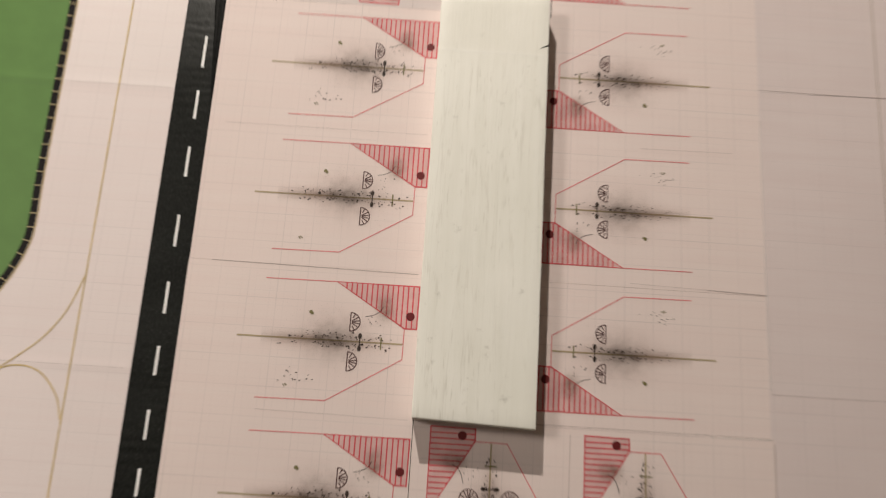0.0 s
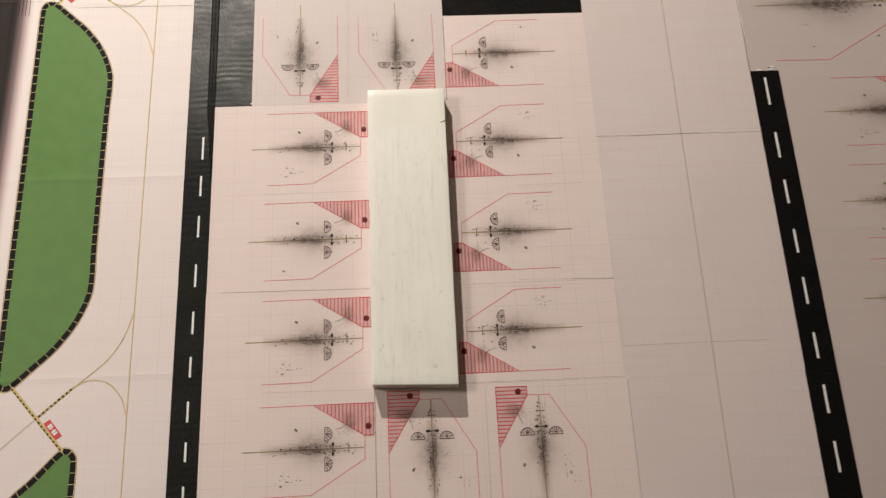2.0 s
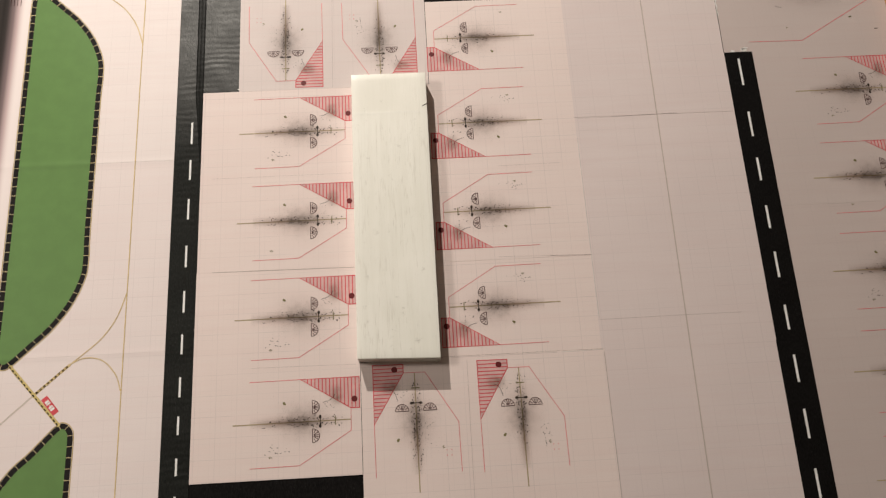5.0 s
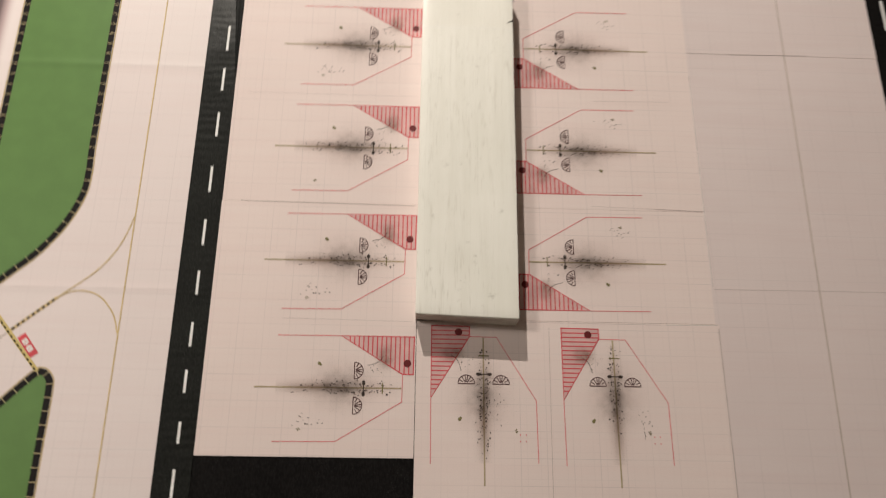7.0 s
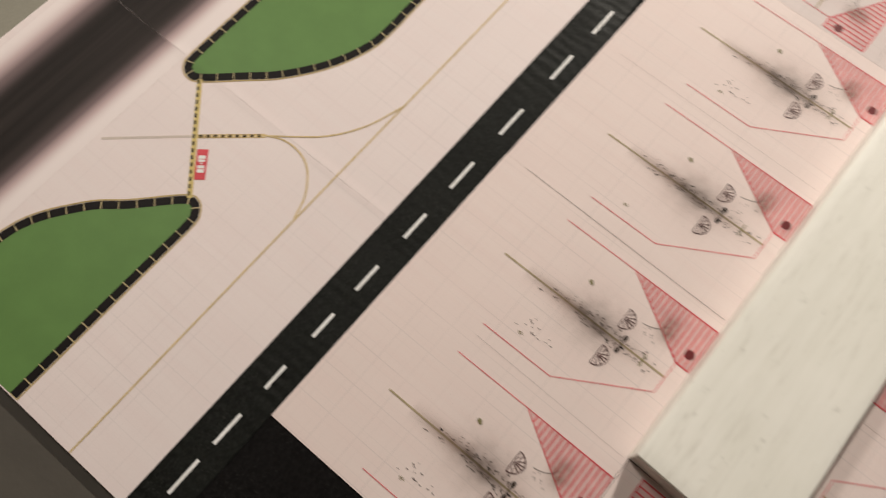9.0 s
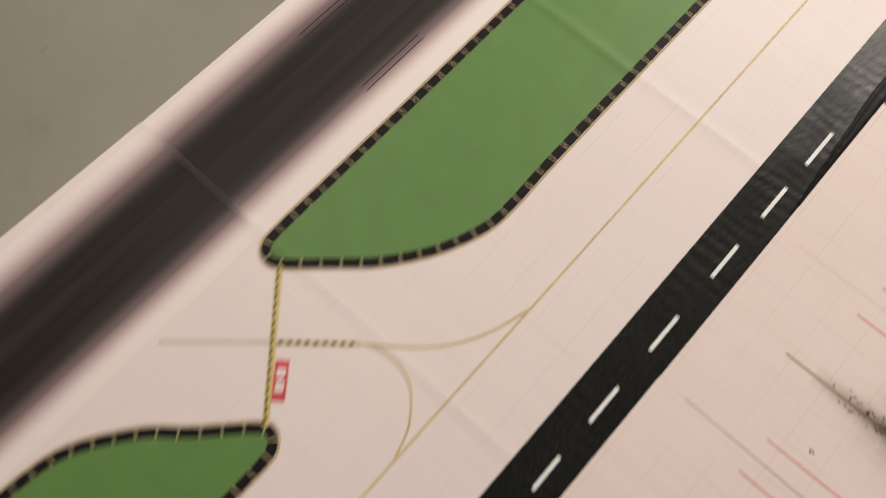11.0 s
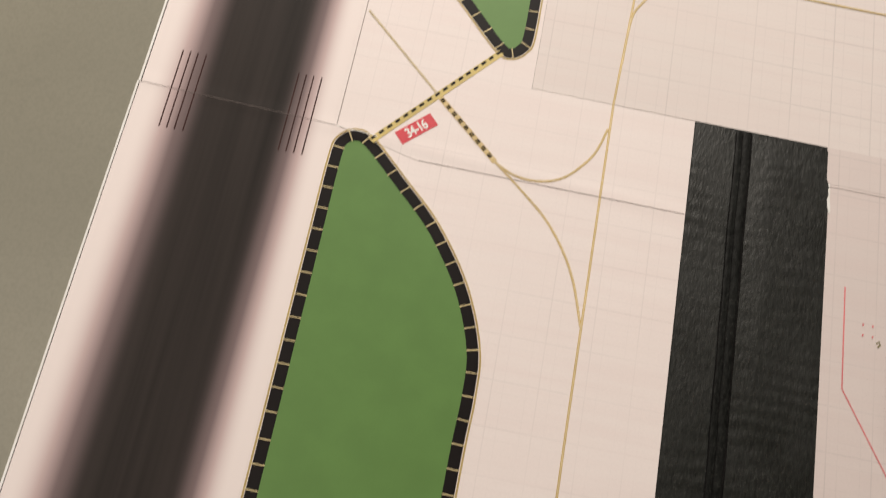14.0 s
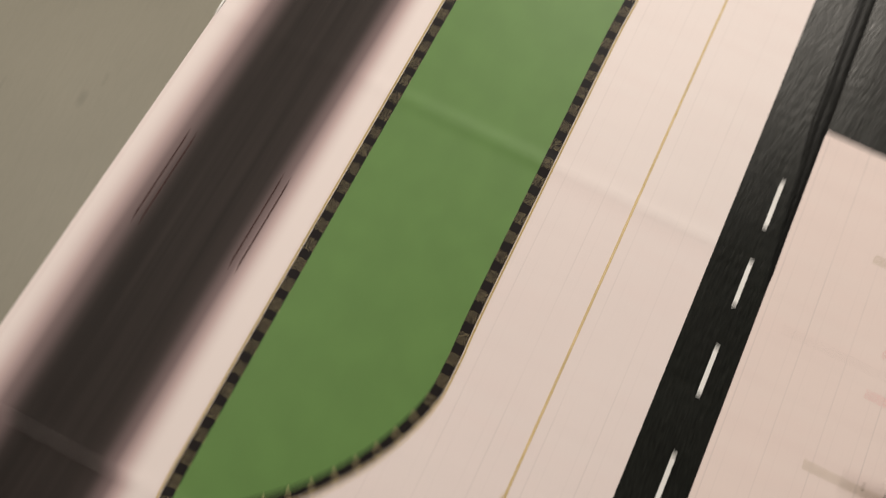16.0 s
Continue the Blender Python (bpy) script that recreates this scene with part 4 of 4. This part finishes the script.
def wide_stand():
    """The larger stand at the head of the east pier."""
    thing = new("wide_parking_stand")
    tagged(thing, "large red outlined parking stand with slanted hatching and stains", "parking stand", "aircraft parking stands")
    z = INK_Z
    bm = bmesh.new()
    face(bm, rect(0.428, 0.604, 0.085, 0.200), z * 1.55)
    part("oil_stain", bm, WIDE_STAIN, thing, "soft dark oil stain")
    quad = [(0.5462, 0.1837), (0.6045, 0.1843), (0.6010, 0.1479), (0.5655, 0.1478), (0.5442, 0.1592)]
    bm = bmesh.new()
    face(bm, quad, z * 0.5)
    hatch = part("hatch_ground", bm, PINK, thing)
    bm = bmesh.new()
    strip(bm, quad, 0.0009, z * 1.3, True)
    part("hatch_frame", bm, RED, hatch)
    for k in range(22):
        x = 0.5310 + 0.0033 * k
        pts = []
        for j in range(41):
            px, py = x + 0.030 * j / 40, 0.1475 + 0.0352 * j / 40
            if 0.5450 < px < 0.6015 and py > 0.1592 - (px - 0.5442) * 0.535:
                pts.append((px, py))
        if len(pts) > 2:
            bm = bmesh.new()
            strip(bm, [pts[0], pts[-1]], 0.0007, z * 1.25)
            part("hatch_line", bm, RED, hatch)
    bm = bmesh.new()
    strip(bm, [(0.6010, 0.1479), (0.5958, 0.1209), (0.5042, 0.0671), (0.4444, 0.0676)], 0.0007, z * 1.3)
    part("outline", bm, THIN_RED, thing)
    bm = bmesh.new()
    strip(bm, [(0.4349, 0.1366), (0.5955, 0.1394)], 0.0012, z * 1.4)
    part("centreline", bm, KHAKI, thing)
    rng = random.Random(91)
    bm = bmesh.new()
    for _ in range(85):
        disc(bm, rng.gauss(0.526, 0.011), 0.136 + rng.gauss(0, 0.0068), rng.uniform(0.0004, 0.0009), z * 1.7, 6, 0.6, rng.uniform(0, 3))
    for _ in range(60):
        disc(bm, rng.gauss(0.520, 0.028), 0.1385 + rng.gauss(0, 0.0030), rng.uniform(0.0004, 0.0008), z * 1.7, 6, 0.6, rng.uniform(0, 3))
    for x, y in ((0.5109, 0.1764), (0.5120, 0.1740), (0.5144, 0.1752), (0.4828, 0.1117), (0.4850, 0.1108), (0.4879, 0.1101), (0.462, 0.1455), (0.465, 0.1462), (0.4675, 0.1450), (0.471, 0.1466)):
        disc(bm, x, y, 0.0008, z * 1.7, 8, 0.6, 0.7)
    for x, y in ((0.5681, 0.1337), (0.5739, 0.1336)):
        face(bm, rect(x - 0.0014, x + 0.0014, y - 0.0014, y + 0.0014), z * 1.7)
    strip(bm, [(0.5885, 0.0785), (0.5925, 0.0790)], 0.0009, z * 1.7)
    for k in range(5):
        disc(bm, 0.5610 + 0.0042 * k, 0.1418 - 0.0004 * k, 0.0009, z * 1.7, 7, 1.3)
    for k in range(4):
        bm2 = bmesh.new()
        x = 0.5630 + 0.0042 * k
        strip(bm2, [(x, 0.1388), (x, 0.1434)], 0.0008, z * 1.8)
        part("stop_bar", bm2, OLIVE, thing)
    bm2 = bmesh.new()
    for x, y in ((0.5634, 0.0948), (0.5648, 0.0954), (0.4898, 0.0837)):
        disc(bm2, x, y, 0.0011, z * 1.7, 8, 0.7, 0.5)
    part("fuel_mark", bm2, OLIVE, thing)["kind"] = "stuff"
    part("speckling", bm, SPECK, thing)["kind"] = "stuff"


# ---- wooden blocks ----
def rounded_block(name, corners, height, mat, label, category, wobble=0.0003, round_off=0.0006):
    bm = bmesh.new()
    (ax, ay), (bx, by), (cx, cy), (dx, dy) = corners
    nx, ny = 10, 36
    def at(u, v):
        return ((ax * (1 - u) + bx * u) * (1 - v) + (dx * (1 - u) + cx * u) * v, (ay * (1 - u) + by * u) * (1 - v) + (dy * (1 - u) + cy * u) * v)
    top, low = {}, {}
    for i in range(nx + 1):
        for j in range(ny + 1):
            x, y = at(i / nx, j / ny)
            w = wobble * noise.noise((x * 60, y * 25, 2))
            edge_x = wobble * (noise.noise((0, y * 40, 5)) if i in (0, nx) else 0)
            top[i, j] = bm.verts.new((x + edge_x, y, height + w * 0.6))
            if i in (0, nx) or j in (0, ny):
                low[i, j] = bm.verts.new((x + edge_x, y, INK_Z * 3))
    for i in range(nx):
        for j in range(ny):
            bm.faces.new((top[i, j], top[i + 1, j], top[i + 1, j + 1], top[i, j + 1]))
    ring = [(i, 0) for i in range(nx)] + [(nx, j) for j in range(ny)] + [(i, ny) for i in range(nx, 0, -1)] + [(0, j) for j in range(ny, 0, -1)]
    for a, b in zip(ring, ring[1:] + ring[:1]):
        bm.faces.new((low[a], low[b], top[b], top[a]))
    bm.faces.new([low[k] for k in reversed(ring)])
    bmesh.ops.recalc_face_normals(bm, faces=bm.faces)
    rim = [e for e in bm.edges if len(e.link_faces) == 2 and e.calc_face_angle() > 0.9 and max(v.co.z for v in e.verts) > height * 0.5]
    bmesh.ops.bevel(bm, geom=rim, offset=round_off, segments=3, affect="EDGES", profile=0.5)
    for f in bm.faces:
        f.smooth = True
    me = bpy.data.meshes.new(name)
    bm.to_mesh(me)
    bm.free()
    me.materials.append(mat)
    me.set_sharp_from_angle(angle=radians(50))
    return tagged(new(name, me), label, category)


BLOCK_H = 0.0205


def terminal():
    block = rounded_block("terminal_block", ((0.0052, -0.2661), (0.0835, -0.2688), (0.0839, 0.0338), (0.0060, 0.0341)), BLOCK_H, PAINTED,
                          "white-painted wooden block standing for the terminal building", "wooden block", 0.0003, 0.0004)
    # end plate in a greyer tone, since this end faces away from the lamp
    bm = slab([(0.0059, -0.2665), (0.0828, -0.2692), (0.0828, -0.2684), (0.0059, -0.2657)], 0.0007, 0.0197)
    part("end_face", bm, SHADED_END, block, "thinly painted end grain, greyed in colour for shade")
    # splits in the wood: one in the long edge, one at the foot of the end grain
    bm = bmesh.new()
    face(bm, [(0.0836, -0.0036), (0.0838, -0.0022), (0.0802, -0.0042), (0.0778, -0.0057), (0.0800, -0.0049)], BLOCK_H + 0.0002)
    v = [bm.verts.new(p) for p in ((0.0842, -0.0020, BLOCK_H - 0.0002), (0.0842, -0.0038, BLOCK_H - 0.0002), (0.0842, -0.0030, BLOCK_H - 0.006))]
    bm.faces.new(v)
    part("split", bm, SOOT, block, "dark split in the edge")
    bm = bmesh.new()
    y = -0.2669
    v = [bm.verts.new(p) for p in ((0.0060, y, 0.0030), (0.0270, y - 0.0007, 0.0046), (0.0275, y - 0.0007, 0.0050), (0.0150, y - 0.0003, 0.0052), (0.0060, y, 0.0050))]
    bm.faces.new(v)
    part("split", bm, SOOT, block, "dark split in the end grain")


def pine_blocks():
    for y0, y1 in ((-0.62, 0.0858), (0.0866, 0.62)):
        b = rounded_block("pine_block", ((0.6085, y0), (0.688, y0), (0.688, y1), (0.6092, y1)), 0.0195, PINE,
                          "bare pine block with knots at the edge of the model", "wooden block", 0.0007, 0.0018)
        b["group"] = "bare pine blocks"


# ---- everything in place ----
west_road()
east_road()
runway()
island(ISLAND_MID, True)
island(ISLAND_END, False)
island([(x - 0.0004, y - 0.0013) for x, y in flip(ISLAND_END)], False)
taxi_exit(True)
taxi_exit(False)
line_thing("taxiway_line", [(-0.2192, -0.4510), (-0.2198, -0.25), (-0.2200, 0.05), (-0.2195, 0.2024), (-0.2165, 0.262), (-0.2168, 0.40)], 0.00105, PALE_YELLOW,
           "long yellow taxiway line beside the black road", GOLD)
line_thing("taxiway_line", curve([(-0.2182, 0.2250), (-0.2166, 0.2501), (-0.2125, 0.2600), (-0.2056, 0.2689), (-0.1965, 0.2760), (-0.1865, 0.2800), (-0.1500, 0.2812), (-0.0160, 0.2812)]), 0.00105, PALE_YELLOW,
           "yellow taxiway line turning off across the sheet", GOLD)
line_thing("taxiway_line", curve([(-0.2150, 0.3010), (-0.2056, 0.2900), (-0.1950, 0.2835), (-0.1865, 0.2805)]), 0.0010, PALE_YELLOW, "short yellow taxiway curve", GOLD)
line_thing("taxiway_line", [(0.3318, 0.50), (0.3306, 0.1823), (0.3292, -0.10), (0.3275, -0.3801), (0.3265, -0.60)], 0.0012, GREY_LINE, "long dull yellow taxiway line on the mauve sheets")
sign_plate(-0.3074, 0.1705, 43.0, 0.0191, 0.0069, "34-16")
sign_plate(-0.2849, -0.2914, 129.0, 0.0196, 0.0066, "")
stands()
wide_stand()
terminal()
pine_blocks()


# ---- small marks ----
def seam_marks():
    """Pencil-dark open seams and scraps of torn white paper."""
    for pts, w, mat in (
        ([(-0.4346, 0.1668), (-0.3900, 0.1657), (-0.3440, 0.1644)], 0.00035, PENCIL),
        ([(-0.3432, 0.1650), (-0.3428, 0.30), (-0.3425, 0.499)], 0.0004, PENCIL),
        ([(0.2440, -0.0172), (0.2800, -0.0168)], 0.0003, FAINT_PENCIL),
        ([(0.2800, -0.0168), (0.3000, -0.0162), (0.3510, -0.0150)], 0.0004, PENCIL),
        ([(0.1480, -0.1666), (0.2000, -0.1678)], 0.0003, FAINT_PENCIL),
        ([(0.2000, -0.1678), (0.2415, -0.1689)], 0.00045, PENCIL),
        ([(-0.1374, -0.1690), (0.0030, -0.1702)], 0.0004, PENCIL),
        ([(-0.3033, 0.1552), (-0.2400, 0.1552), (-0.1808, 0.1551)], 0.0003, PENCIL),
        ([(-0.1155, 0.1828), (-0.0852, 0.1827)], 0.0003, PENCIL),
        ([(-0.1411, -0.0687), (0.0024, -0.0684)], 0.0003, FAINT_PENCIL),
        ([(-0.0972, -0.2662), (0.0030, -0.2674)], 0.0003, FAINT_PENCIL),
        ([(0.0906, -0.2659), (0.1974, -0.2661)], 0.0003, FAINT_PENCIL),
        ([(0.1548, -0.0678), (0.2203, -0.0668)], 0.0003, FAINT_PENCIL),
        ([(0.1090, -0.2697), (0.1081, -0.3783), (0.1078, -0.48)], 0.0004, FAINT_PENCIL),
        ([(-0.0145, 0.1555), (-0.0154, 0.0313)], 0.0003, FAINT_PENCIL),
        ([(0.2430, -0.2360), (0.3300, -0.2355), (0.3845, -0.2356)], 0.00035, FAINT_PENCIL),
        ([(0.2430, -0.2680), (0.2434, -0.3735), (0.2436, -0.50)], 0.0004, PENCIL),
    ):
        bm = bmesh.new()
        strip(bm, pts, w, INK_Z * 2.2)
        tagged(mesh_object("seam_mark", bm, mat), "dark pencil-thin seam between two paper sheets", "seam", "seams between sheets")
    # flat pale strips paint the light caught along two sheet edges
    for pts in ([(0.2412, -0.0400), (0.2416, -0.1680), (0.2420, -0.2340)], [(0.2010, -0.2660), (0.2422, -0.2655)]):
        bm = bmesh.new()
        strip(bm, pts, 0.0005, INK_Z * 2.0)
        tagged(mesh_object("seam_mark", bm, LIT_EDGE), "pale strip painted as the lit edge of a paper sheet", "seam", "seams between sheets")
    bm = bmesh.new()
    strip(bm, [(-0.3428, 0.1641), (-0.3330, 0.1637), (-0.3240, 0.1632)], 0.00035, INK_Z * 2.4)
    tagged(mesh_object("seam_mark", bm, PAPER_CUT), "pale cut seam across the tip of a grass island", "seam", "seams between sheets")
    rng = random.Random(5)
    bm = bmesh.new()
    strip(bm, [(0.4138, 0.0560), (0.4142, 0.0800), (0.4147, 0.1050)], 0.0007, INK_Z * 2.2)
    tagged(mesh_object("seam_mark", bm, PENCIL), "dark pencil-thin seam between two paper sheets", "seam", "seams between sheets")
    pts = [(0.4148 + rng.uniform(-0.0003, 0.0003) + 0.0012 * (k % 2), 0.100 + 0.0046 * k) for k in range(12)]
    back = [(x - 0.0005 - 0.0007 * rng.random(), y) for x, y in reversed(pts)]
    tagged(mesh_object("paper_scrap", slab(pts + back, INK_Z, INK_Z * 3), WHITE), "torn white paper edge along a seam", "paper scrap", "torn paper scraps")
    tagged(mesh_object("paper_scrap", slab([(-0.1158, 0.1838), (-0.1150, 0.1842), (-0.1147, 0.1770), (-0.1142, 0.1702), (-0.1149, 0.1690), (-0.1156, 0.1722), (-0.1160, 0.1760), (-0.1153, 0.1785), (-0.1157, 0.1808), (-0.1152, 0.1822)], INK_Z, INK_Z * 2.5), WHITE),
           "torn white paper edge beside the black tape", "paper scrap", "torn paper scraps")
    for cx, cy, r in ((0.4365, 0.0580, 0.0040), (0.4382, 0.0602, 0.0030), (0.4350, 0.0590, 0.0022), (0.4240, 0.0566, 0.0026), (-0.1158, 0.0335, 0.0013)):
        pts = [(cx + r * rng.uniform(0.6, 1.2) * math.cos(a), cy + 0.5 * r * rng.uniform(0.6, 1.2) * math.sin(a)) for a in (k * math.pi / 4 for k in range(8))]
        ob = mesh_object("paper_scrap", slab(pts, INK_Z * 1.0, INK_Z * 4.0), WHITE)
        tagged(ob, "torn scrap of bare white paper", "paper scrap", "torn paper scraps")


seam_marks()
